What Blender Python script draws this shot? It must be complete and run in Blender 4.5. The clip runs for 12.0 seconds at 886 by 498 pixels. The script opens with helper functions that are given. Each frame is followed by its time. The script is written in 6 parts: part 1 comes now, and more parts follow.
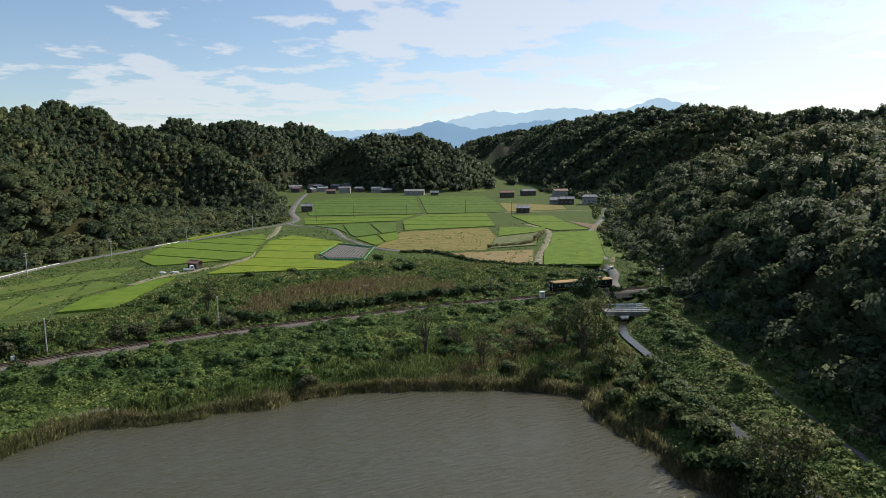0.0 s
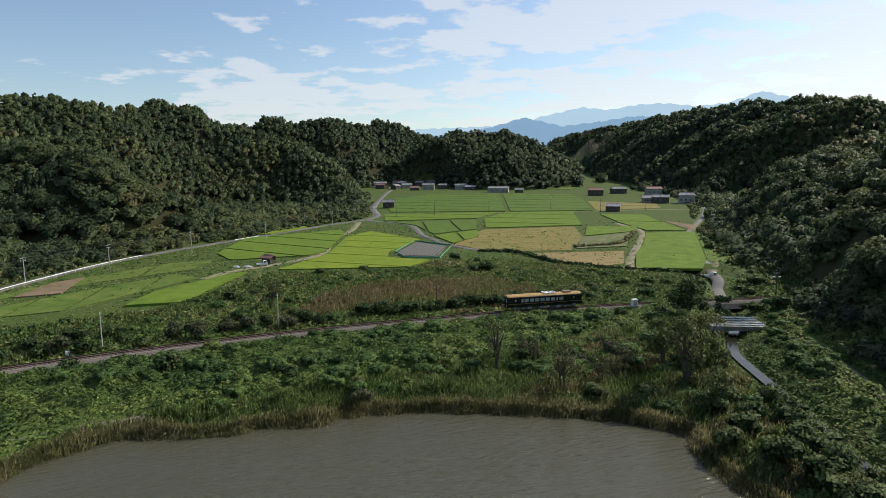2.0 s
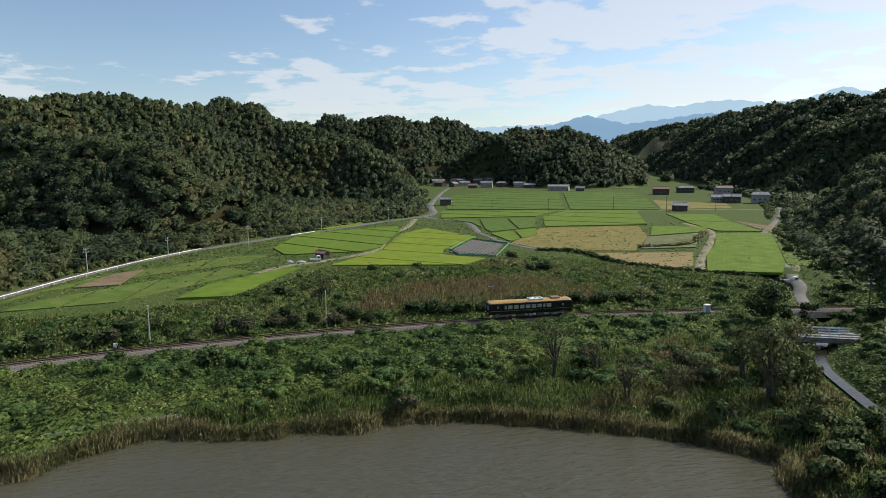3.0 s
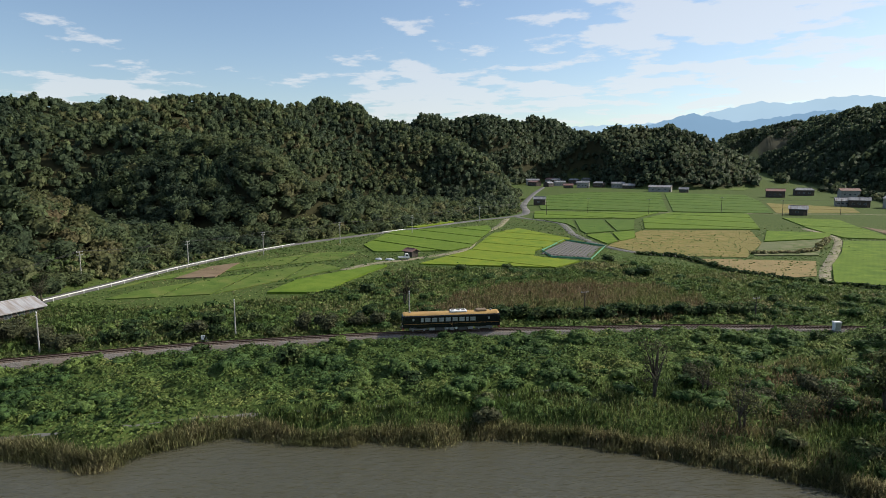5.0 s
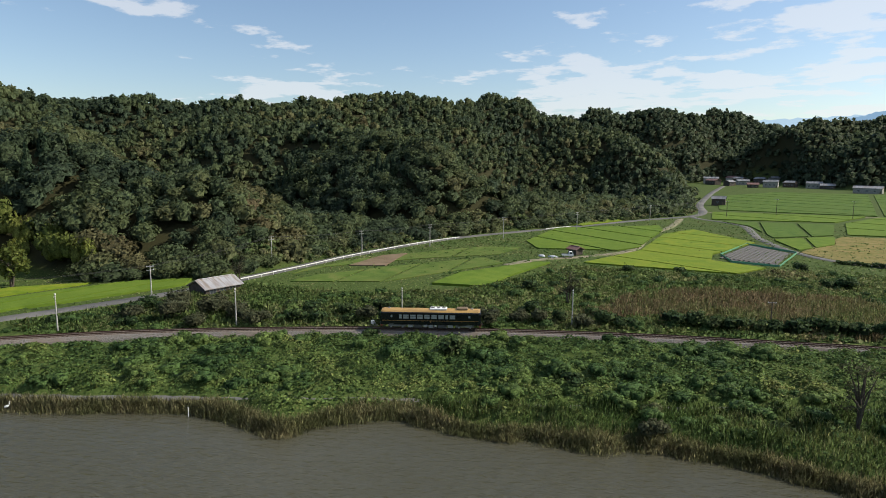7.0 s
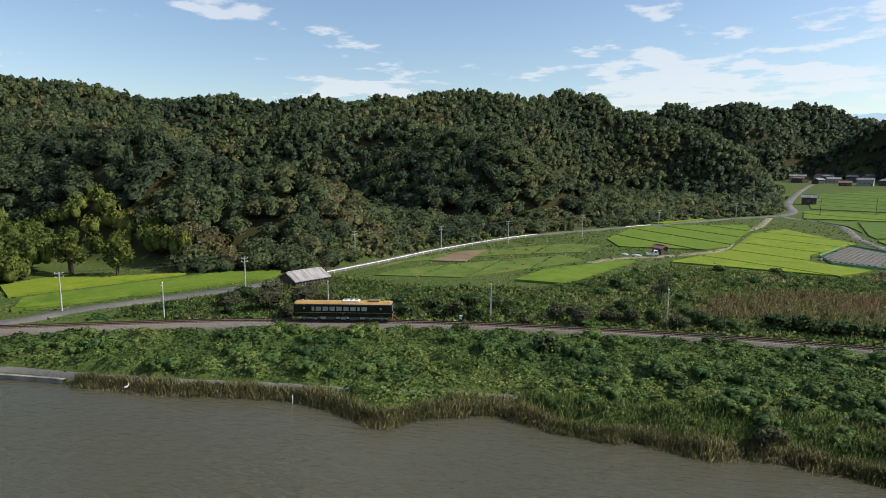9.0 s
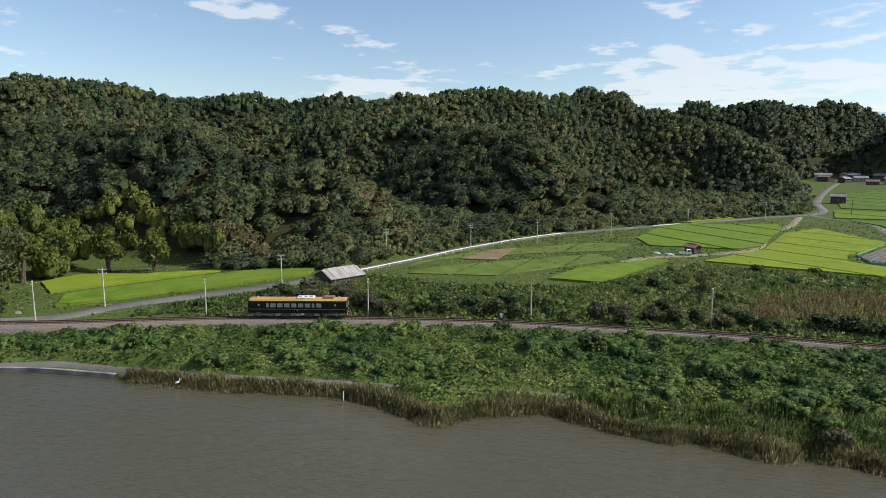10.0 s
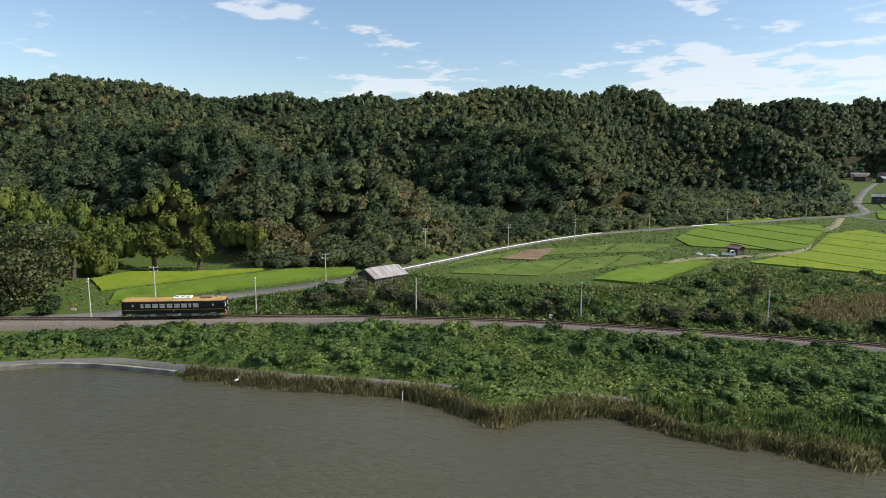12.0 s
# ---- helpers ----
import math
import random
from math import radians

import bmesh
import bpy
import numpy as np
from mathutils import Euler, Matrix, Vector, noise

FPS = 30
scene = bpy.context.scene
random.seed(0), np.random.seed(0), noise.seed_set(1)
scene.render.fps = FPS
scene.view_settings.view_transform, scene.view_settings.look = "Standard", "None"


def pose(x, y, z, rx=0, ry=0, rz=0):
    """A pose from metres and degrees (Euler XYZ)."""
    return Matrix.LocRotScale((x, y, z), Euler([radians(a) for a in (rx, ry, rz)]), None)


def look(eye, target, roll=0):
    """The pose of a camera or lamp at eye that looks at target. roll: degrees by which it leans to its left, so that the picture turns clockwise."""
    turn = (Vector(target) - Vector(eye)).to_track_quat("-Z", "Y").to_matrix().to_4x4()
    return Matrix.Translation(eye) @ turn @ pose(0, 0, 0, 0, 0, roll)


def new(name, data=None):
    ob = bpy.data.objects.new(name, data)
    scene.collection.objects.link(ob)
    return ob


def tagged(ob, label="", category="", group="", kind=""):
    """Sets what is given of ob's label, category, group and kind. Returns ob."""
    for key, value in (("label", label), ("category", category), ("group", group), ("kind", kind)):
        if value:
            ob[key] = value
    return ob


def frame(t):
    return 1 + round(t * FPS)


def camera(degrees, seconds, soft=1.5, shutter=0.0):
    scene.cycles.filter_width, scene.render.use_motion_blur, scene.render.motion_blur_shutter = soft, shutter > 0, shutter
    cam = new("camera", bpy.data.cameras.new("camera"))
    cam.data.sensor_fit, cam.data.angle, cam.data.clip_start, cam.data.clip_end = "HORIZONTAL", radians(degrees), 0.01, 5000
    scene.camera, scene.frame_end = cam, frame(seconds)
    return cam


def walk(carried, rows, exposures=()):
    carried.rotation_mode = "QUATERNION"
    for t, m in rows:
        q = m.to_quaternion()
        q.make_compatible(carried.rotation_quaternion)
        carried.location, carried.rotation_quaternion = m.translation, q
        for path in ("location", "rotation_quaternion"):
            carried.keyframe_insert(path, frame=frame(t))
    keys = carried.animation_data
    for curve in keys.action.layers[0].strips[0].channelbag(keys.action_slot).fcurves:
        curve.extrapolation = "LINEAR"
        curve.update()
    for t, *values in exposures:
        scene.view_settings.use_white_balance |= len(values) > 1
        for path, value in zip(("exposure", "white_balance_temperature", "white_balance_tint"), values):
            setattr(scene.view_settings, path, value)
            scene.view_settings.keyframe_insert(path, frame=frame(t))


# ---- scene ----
cam = camera(71.4, 12.0, soft=0.9)
PATH = [
    (0, (0.969, 0.653, 33.679), (0.9, 2.635, 33.421), -0.7),
    (0.5, (1.302, 3.963, 33.444), (1.234, 5.945, 33.183), -0.6),
    (1, (1.648, 7.24, 33.102), (1.545, 9.22, 32.841), -0.7),
    (1.5, (1.831, 10.523, 32.675), (1.657, 12.498, 32.415), -0.7),
    (2, (1.826, 13.883, 32.147), (1.484, 15.836, 31.886), -0.6),
    (2.5, (1.633, 17.14, 31.531), (1.186, 19.072, 31.269), -0.5),
    (3, (1.216, 20.248, 30.998), (0.691, 22.16, 30.734), -0.4),
    (3.5, (0.693, 23.055, 30.66), (0.066, 24.936, 30.394), -0.4),
    (3.7, (0.544, 23.802, 30.623), (-0.13, 25.666, 30.358), -0.4),
    (5.5, (-0.065, 26.583, 30.247), (-0.961, 28.352, 29.98), 0.0),
    (6, (-0.219, 26.846, 30.221), (-1.27, 28.526, 29.95), 0.0),
    (6.5, (-0.541, 26.852, 30.205), (-1.725, 28.441, 29.93), 0.2),
    (8.5, (-3.194, 25.138, 29.79), (-4.523, 26.606, 29.506), 0.3),
    (9, (-4.445, 24.16, 29.7), (-5.847, 25.556, 29.413), 0.3),
    (9.5, (-5.924, 22.764, 29.604), (-7.353, 24.132, 29.313), 0.3),
    (10, (-7.648, 21.166, 29.532), (-9.085, 22.527, 29.24), 0.3),
    (10.5, (-9.301, 19.594, 29.489), (-10.754, 20.938, 29.196), 0.3),
    (11, (-10.45, 18.534, 29.514), (-11.922, 19.856, 29.22), 0.3),
    (11.5, (-10.905, 18.123, 29.545), (-12.383, 19.438, 29.25), 0.3),
    (12, (-11.074, 18.022, 29.577), (-12.559, 19.329, 29.282), 0.3),
]
walk(cam, [(t, look(eye, target, roll)) for t, eye, target, roll in PATH], exposures=[(0, 0.14), (3.5, 0.16), (6.5, 0.2), (8.5, 0.28), (12, 0.38)])

# ---- light ----
SUN_AZ, SUN_EL = radians(46), radians(38)
world = bpy.data.worlds.new("sky")
scene.world = world
world.use_nodes = True


def build_sky():
    nt = world.node_tree
    nt.nodes.clear()
    n, l = nt.nodes.new, nt.links.new
    out, bg = n("ShaderNodeOutputWorld"), n("ShaderNodeBackground")
    sky = n("ShaderNodeTexSky")
    sky.sky_type, sky.sun_disc = "NISHITA", False
    sky.sun_elevation, sky.sun_rotation = SUN_EL, SUN_AZ
    sky.air_density, sky.dust_density, sky.ozone_density = 1.0, 0.7, 2.0
    # a thin broken layer of cloud, laid out on a flat ceiling above the valley
    tc, sep = n("ShaderNodeTexCoord"), n("ShaderNodeSeparateXYZ")
    l(tc.outputs["Generated"], sep.inputs[0])
    up = n("ShaderNodeMath"); up.operation = "MAXIMUM"; up.inputs[1].default_value = 0.03
    l(sep.outputs["Z"], up.inputs[0])
    lift = n("ShaderNodeMath"); lift.operation = "ADD"; lift.inputs[1].default_value = 0.09
    l(up.outputs[0], lift.inputs[0])
    dx, dy = n("ShaderNodeMath"), n("ShaderNodeMath")
    dx.operation = dy.operation = "DIVIDE"
    l(sep.outputs["X"], dx.inputs[0]); l(lift.outputs[0], dx.inputs[1])
    l(sep.outputs["Y"], dy.inputs[0]); l(lift.outputs[0], dy.inputs[1])
    comb = n("ShaderNodeCombineXYZ")
    l(dx.outputs[0], comb.inputs[0]); l(dy.outputs[0], comb.inputs[1])
    big, small = n("ShaderNodeTexNoise"), n("ShaderNodeTexNoise")
    for tex, scale, detail in ((big, 0.55, 3.0), (small, 2.9, 8.0)):
        tex.inputs["Scale"].default_value, tex.inputs["Detail"].default_value = scale, detail
        tex.inputs["Roughness"].default_value = 0.58
        l(comb.outputs[0], tex.inputs["Vector"])
    # more cloud towards the sun's side of the sky
    side = n("ShaderNodeVectorMath"); side.operation = "DOT_PRODUCT"
    side.inputs[1].default_value = (math.sin(SUN_AZ), math.cos(SUN_AZ), 0.25)
    l(tc.outputs["Generated"], side.inputs[0])
    bias = n("ShaderNodeMath"); bias.operation = "MULTIPLY"; bias.inputs[1].default_value = 0.18
    l(side.outputs["Value"], bias.inputs[0])
    a, b, c = n("ShaderNodeMath"), n("ShaderNodeMath"), n("ShaderNodeMath")
    a.operation, b.operation, c.operation = "MULTIPLY", "ADD", "ADD"
    a.inputs[1].default_value = 0.75
    l(small.outputs["Fac"], a.inputs[0])
    l(a.outputs[0], b.inputs[0]); l(big.outputs["Fac"], b.inputs[1])
    l(b.outputs[0], c.inputs[0]); l(bias.outputs[0], c.inputs[1])
    ramp = n("ShaderNodeValToRGB")
    ramp.color_ramp.elements[0].position, ramp.color_ramp.elements[1].position = 0.92, 1.36
    ramp.color_ramp.interpolation = "EASE"
    ramp.color_ramp.elements[0].color, ramp.color_ramp.elements[1].color = (0, 0, 0, 1), (0.8, 0.8, 0.8, 1)
    l(c.outputs[0], ramp.inputs[0])
    mix = n("ShaderNodeMix"); mix.data_type = "RGBA"
    l(ramp.outputs[0], mix.inputs["Factor"])
    l(sky.outputs[0], mix.inputs["A"])
    # cloud brightness follows the sky behind it, whiter
    bright = n("ShaderNodeMix"); bright.data_type = "RGBA"
    bright.inputs["Factor"].default_value = 0.7
    l(sky.outputs[0], bright.inputs["A"]); bright.inputs["B"].default_value = (6.2, 6.3, 6.5, 1)
    l(bright.outputs["Result"], mix.inputs["B"])
    l(mix.outputs["Result"], bg.inputs["Color"])
    bg.inputs["Strength"].default_value = 0.12
    l(bg.outputs[0], out.inputs[0])


build_sky()
sun_data = bpy.data.lights.new("sun", "SUN")
sun_data.energy, sun_data.angle, sun_data.color = 5.0, radians(0.6), (1.0, 0.92, 0.79)
sun = new("sun", sun_data)
SUN_DIR = Vector((math.sin(SUN_AZ) * math.cos(SUN_EL), math.cos(SUN_AZ) * math.cos(SUN_EL), math.sin(SUN_EL)))
sun.matrix_world = look(SUN_DIR * 400, (0, 0, 0))

# ---- the plan of the place ----
SHORE = [(-113.3, 26.2), (-107, 35.4), (-97.9, 42.5), (-93.7, 44.8), (-83.5, 51.3), (-78.3, 55.8), (-70.2, 62.3), (-63.2, 64.6),
         (-58.7, 64.9), (-55.3, 66.0), (-54.9, 70), (-51, 75), (-48.7, 77.4), (-42.7, 78.6), (-36, 81), (-34.9, 82.2), (-26.8, 84.6),
         (-24.5, 87.5), (-14.9, 91), (-6.3, 91.8), (0.7, 91.8), (10.2, 91.8), (15.9, 90.1), (18.9, 88.3), (18.9, 83), (20.9, 76.5),
         (23.7, 71.7), (24.5, 66.2), (26.6, 62), (27.8, 60.7)]
LAKE = SHORE + [(29, 40), (31, 10), (34, -40), (30, -110), (0, -160), (-70, -175), (-120, -130), (-135, -60), (-124, 0)]
TRACK = [(-168, -20), (-158, -5), (-146.5, 13), (-134.9, 28.7), (-122.3, 44.4), (-112.4, 58.0), (-102.2, 71.0), (-88.9, 84.4), (-75.2, 96.7), (-63.7, 105.5),
         (-52, 113.7), (-35.7, 124), (-21, 132), (-1.5, 142.0), (20, 150.2), (38, 156.6), (56, 162.5), (80, 170)]
STREAM = [(46, 200), (44, 165), (38.5, 142), (34.6, 130), (33, 122), (33.5, 111), (34.2, 101), (34.4, 92), (35, 78), (36, 62), (35.5, 44), (33, 20), (29, 4)]
ROAD_WEST = [(-146, 22), (-137.5, 33.0), (-131.5, 44.9), (-132.8, 55.3), (-131.2, 71.6), (-130, 91.1), (-131, 99.5), (-132.5, 110), (-135.3, 130), (-139.5, 157.7),
             (-139.8, 202), (-125.6, 253), (-111.6, 307), (-99, 344), (-101, 372), (-120, 430), (-150, 560), (-178, 700)]
PATH_SHORE = [(-120, 12), (-114.2, 26.8), (-105.6, 38.9), (-95.9, 45.6), (-83.8, 54.4), (-71.6, 64.0), (-63, 70.4), (-55.8, 77.0), (-48.4, 81.9), (-33, 92),
              (-17, 104.2), (-9.8, 109.4), (1.7, 117.5), (10.2, 126), (23.2, 134.3), (31, 136.4), (43, 137.4), (47.2, 136), (47.2, 127), (46.4, 117), (46.3, 100), (45.2, 81), (45, 66), (44.6, 45), (44, 20)]
LANE_EAST = [(45.5, 158), (42.5, 168), (45, 182), (48, 194), (50, 230), (60, 290), (75, 340), (92, 400), (100, 440)]


def chain(pts, step):
    """Points every step metres on a smooth line through pts."""
    p = np.array(pts, float)
    q = np.vstack([2 * p[0] - p[1], p, 2 * p[-1] - p[-2]])
    fine = []
    for i in range(1, len(q) - 2):
        a, b, c, d = q[i - 1:i + 3]
        for u in np.linspace(0, 1, 16, endpoint=False):
            fine.append(0.5 * (2 * b + (c - a) * u + (2 * a - 5 * b + 4 * c - d) * u * u + (3 * b - a - 3 * c + d) * u ** 3))
    fine = np.array(fine + [p[-1]])
    s = np.concatenate([[0], np.cumsum(np.hypot(*np.diff(fine, axis=0).T))])
    t = np.arange(0, s[-1], step)
    return np.c_[np.interp(t, s, fine[:, 0]), np.interp(t, s, fine[:, 1])]


def away(x, y, pts, closed=False):
    """Distance of the places (x, y) from a broken line."""
    p = np.array(pts, float)
    if closed:
        p = np.vstack([p, p[:1]])
    best = np.full(np.shape(x), 1e9)
    for (ax, ay), (bx, by) in zip(p[:-1], p[1:]):
        dx, dy = bx - ax, by - ay
        u = np.clip(((x - ax) * dx + (y - ay) * dy) / (dx * dx + dy * dy), 0, 1)
        best = np.minimum(best, np.hypot(x - ax - u * dx, y - ay - u * dy))
    return best


def inside(x, y, pts):
    p = np.array(pts, float)
    odd = np.zeros(np.shape(x), bool)
    for (ax, ay), (bx, by) in zip(p, np.roll(p, -1, axis=0)):
        if ay != by:
            odd ^= ((ay > y) != (by > y)) & (x < (bx - ax) * (y - ay) / (by - ay) + ax)
    return odd


def lake_off(x, y):
    """Metres from the water's edge, minus inside the lake."""
    d = away(x, y, LAKE, True)
    return np.where(inside(x, y, LAKE), -d, d)


TRACK_LINE = chain(TRACK, 1.0)
TRACK_COARSE = TRACK_LINE[::6]


def south_of_track(x, y):
    return y < np.interp(x, TRACK_LINE[:, 0], TRACK_LINE[:, 1])


def ripple(x, y, size, seed):
    """Smooth bumps between about -1 and 1, of that size in metres."""
    r = np.random.RandomState(seed)
    total = np.zeros(np.shape(x))
    for k in range(7):
        a, f, p = r.uniform(0, 2 * math.pi), r.uniform(0.6, 1.7) * 2 * math.pi / size, r.uniform(0, 6.28)
        total = total + np.sin((x * math.cos(a) + y * math.sin(a)) * f + p)
    return total / 3.2


# ridges: x, y, height of the soil, half-width of the foot
RIDGES = [
    # the wooded spur by the lake, rising into the main ridge in the west
    [(-141, 121, 4, 14), (-152, 121, 14, 29), (-181, 119, 21, 38), (-233, 106, 31, 53), (-269, 97, 35, 62), (-340, 90, 38, 88), (-450, 110, 54, 120)],
    [(-190, 36, 8, 27), (-260, 20, 24, 56), (-330, 0, 36, 80), (-420, -30, 45, 112)],
    # the second spur
    [(-131, 257, 3, 11), (-146, 248, 15, 29), (-176, 236, 27, 43), (-221, 248, 37, 54), (-278, 259, 42, 66), (-340, 240, 45, 96)],
    # the main ridge, west to north
    [(-600, 20, 76, 152), (-480, 110, 68, 136), (-430, 200, 61, 120), (-395, 260, 61, 120), (-345, 330, 66, 112), (-330, 384, 74, 104), (-318, 430, 67, 104), (-308, 490, 79, 104),
     (-275, 500, 64, 96), (-226, 490, 50, 84), (-167, 462, 28, 53), (-128, 425, 12, 24), (-114, 395, 3, 14)],
    # hills at the head of the valley
    [(-480, 760, 62, 170), (-375, 830, 84, 140), (-340, 840, 79, 130), (-310, 851, 85, 130), (-285, 920, 78, 130), (-265, 965, 86, 130), (-204, 980, 68, 110), (-150, 1000, 36, 80)],
    [(-160, 848, 44, 90), (-136, 850, 60, 115), (-92, 856, 63, 125), (-46, 860, 58, 115), (4, 870, 24, 52)],
    [(-85, 770, 34, 66), (-50, 765, 43, 76), (-25, 775, 34, 62)],
    # the eastern side
    [(30, 1560, 62, 120), (75, 1480, 72, 110), (150, 1350, 82, 105), (188, 950, 88, 112), (204, 700, 80, 100), (222, 575, 74, 108), (262, 500, 64, 120), (285, 420, 58, 125), (330, 300, 58, 150)],
    [(92, 290, 8, 22), (112, 300, 24, 44), (150, 330, 36, 66), (210, 380, 44, 85)],
    [(64, 215, 6, 12), (78, 222, 16, 26), (110, 235, 27, 46), (170, 260, 42, 80), (330, 300, 54, 130)],
    [(68, 174, 7, 15), (76, 174, 14, 24), (90, 170, 21, 36), (106, 172, 26, 50), (122, 178, 30, 58), (200, 230, 48, 80)],
    [(92, 165, 22, 40), (98, 130, 26, 50), (104, 90, 28, 62), (106, 50, 29, 66), (110, 0, 29, 70), (110, -60, 28, 66)],
]
# the feet of the woods, west and east: x by y
FOOT_Y = [-300, 20, 36, 45, 60, 74, 88, 102, 112, 130, 157, 200, 253, 307, 344, 372, 430, 560, 700, 900]
FOOT_W = [-230, -150, -174, -175, -163, -154, -150, -141, -137, -139, -144, -144, -129, -121, -108, -107, -126, -160, -240, -300]
FOOT_EY = [-300, 55, 93, 113, 136, 165, 187, 211, 251, 359, 420, 489, 600, 700, 850, 1000, 1250, 1400]
FOOT_E = [47, 47, 48, 48.5, 50.5, 59, 62, 61, 63, 82, 94, 104, 98, 80, 62, 60, 55, -300]
VILLAGE = [(-222, 690), (-212, 790), (-150, 805), (-112, 730), (-60, 668), (-15, 655), (-20, 630), (-110, 640)]
FLOOR_Y = [-6000, 0, 100, 150, 200, 240, 400, 550, 700, 1000, 1500, 6000]
FLOOR_Z = [1.2, 1.2, 1.5, 2.0, 2.5, 3.1, 4.6, 6.0, 7.6, 15, 34, 60]


def hill_rise(x, y):
    total = np.zeros(np.shape(x))
    warp_x, warp_y = x + 7 * ripple(x, y, 70, 3), y + 7 * ripple(x, y, 70, 4)
    for ridge in RIDGES:
        best = np.zeros(np.shape(x))
        for (ax, ay, ah, aw), (bx, by, bh, bw) in zip(ridge[:-1], ridge[1:]):
            dx, dy = bx - ax, by - ay
            u = np.clip(((warp_x - ax) * dx + (warp_y - ay) * dy) / (dx * dx + dy * dy), 0, 1)
            d = np.hypot(warp_x - ax - u * dx, warp_y - ay - u * dy) / (aw + (bw - aw) * u)
            d = np.clip(d, 0, 1)
            best = np.maximum(best, (ah + (bh - ah) * u) * (1 - d ** 1.35) ** 1.15)
        total = total + best ** 4
    total = total ** 0.25
    west, east = np.interp(y, FOOT_Y, FOOT_W) - x, x - np.interp(y, FOOT_EY, FOOT_E)
    edge_w, edge_e = 1 - (1 - np.clip(west / 26, 0, 1)) ** 2, 1 - (1 - np.clip(east / 20, 0, 1)) ** 2
    total = total * np.where(y < 690, np.maximum(edge_w, edge_e), np.where(x > 40, edge_e, 1))
    total = total * np.where(inside(x, y, VILLAGE), 0, np.clip(away(x, y, VILLAGE, True) / 18, 0, 1))
    return total * (1 + 0.04 * ripple(x, y, 45, 9) + 0.2 * ripple(x, y, 85, 19) * np.clip(1 - total / 52, 0, 1))


def lumps(x, y):
    """The knee- to head-high waves of the weeds and vines."""
    r = np.abs(ripple(x, y, 9.0, 21)) + 0.5 * np.abs(ripple(x, y, 4.2, 22)) + 0.25 * np.abs(ripple(x, y, 2.0, 23))
    return r


def soil(x, y):
    """Height of the ground."""
    x, y = np.asarray(x, float), np.asarray(y, float)
    off = lake_off(x, y)
    z = np.interp(y, FLOOR_Y, FLOOR_Z)
    near = np.interp(off, [0, 3, 30], [0.35, 0.7, 1.0])
    z = np.where(off < 30, 0.35 + (z - 0.35) * np.clip((near - 0.35) / 0.65, 0, 1), z)
    z = z + hill_rise(x, y)
    to_stream = away(x, y, STREAM)
    z = np.where(to_stream < 8, np.minimum(z, np.interp(to_stream, [0, 1.3, 2.6, 8], [-0.4, 0.0, 0.75, 1.7])), z)
    z = np.where(off < 0.4, np.interp(off, [-8, -0.5, 0.4], [-2.5, -0.7, 0.3]), z)
    return z


def wild(x, y):
    """1 where weeds and vines stand in heaps, 0 on fields, ways and water."""
    off = lake_off(x, y)
    m = np.clip((off - 1.6) / 2, 0, 1)
    m *= np.clip((away(x, y, TRACK_COARSE) - 2.2) / 1.6, 0, 1)
    m *= np.clip((away(x, y, PATH_SHORE) - 0.35) / 0.9, 0, 1)
    m *= np.clip((away(x, y, ROAD_WEST) - 3) / 2, 0, 1)
    m *= np.clip((away(x, y, LANE_EAST) - 2) / 2, 0, 1)
    m *= np.clip((away(x, y, STREAM) - 1.6) / 5, 0, 1)
    edge = np.interp(x, [-140, -100, -82, -76, -40, -34, -12, 5, 26, 44, 60], [106, 118, 136, 180, 190, 206, 212, 203, 193, 188, 190])
    m *= np.clip((edge - y) / 6, 0, 1)
    m *= np.clip((x + 128) / 6, 0, 1)
    return m


def ground_z(x, y):
    x, y = np.asarray(x, float), np.asarray(y, float)
    south = south_of_track(x, y)
    return soil(x, y) + wild(x, y) * lumps(x, y) * np.where(south, 0.85, 0.5)


# the near ground, worked out once on a fine grid
NEAR_X, NEAR_Y = np.arange(-180, 66.1, 0.7), np.arange(14, 222, 0.7)
NEAR_GX, NEAR_GY = np.meshgrid(NEAR_X, NEAR_Y, indexing="ij")
NEAR_Z, NEAR_WILD, NEAR_RISE = ground_z(NEAR_GX, NEAR_GY), wild(NEAR_GX, NEAR_GY), hill_rise(NEAR_GX, NEAR_GY)


def near(table, x, y):
    u, v = np.clip((x + 180) / 0.7, 0, len(NEAR_X) - 1.001), np.clip((y - 14) / 0.7, 0, len(NEAR_Y) - 1.001)
    i, j = u.astype(int), v.astype(int)
    u, v = u - i, v - j
    return (table[i, j] * (1 - u) + table[i + 1, j] * u) * (1 - v) + (table[i, j + 1] * (1 - u) + table[i + 1, j + 1] * u) * v


# ---- mesh helpers ----
def mesh_np(name, v, f, mat, tint=None, smooth=False, normals=None):
    """A mesh from arrays of places and of faces with four (or three) corners."""
    v, f = np.asarray(v, np.float32), np.asarray(f, np.int32)
    k = f.shape[1]
    me = bpy.data.meshes.new(name)
    me.vertices.add(len(v))
    me.vertices.foreach_set("co", v.ravel())
    me.loops.add(f.size)
    me.loops.foreach_set("vertex_index", f.ravel())
    me.polygons.add(len(f))
    me.polygons.foreach_set("loop_start", np.arange(0, f.size, k, dtype=np.int32))
    me.polygons.foreach_set("use_smooth", np.full(len(f), smooth))
    if tint is not None:
        at = me.attributes.new("tint", "FLOAT", "POINT")
        at.data.foreach_set("value", np.asarray(tint, np.float32))
    me.update(calc_edges=True)
    if normals is not None:
        me.normals_split_custom_set_from_vertices(np.asarray(normals, np.float32))
    me.materials.append(mat)
    return me


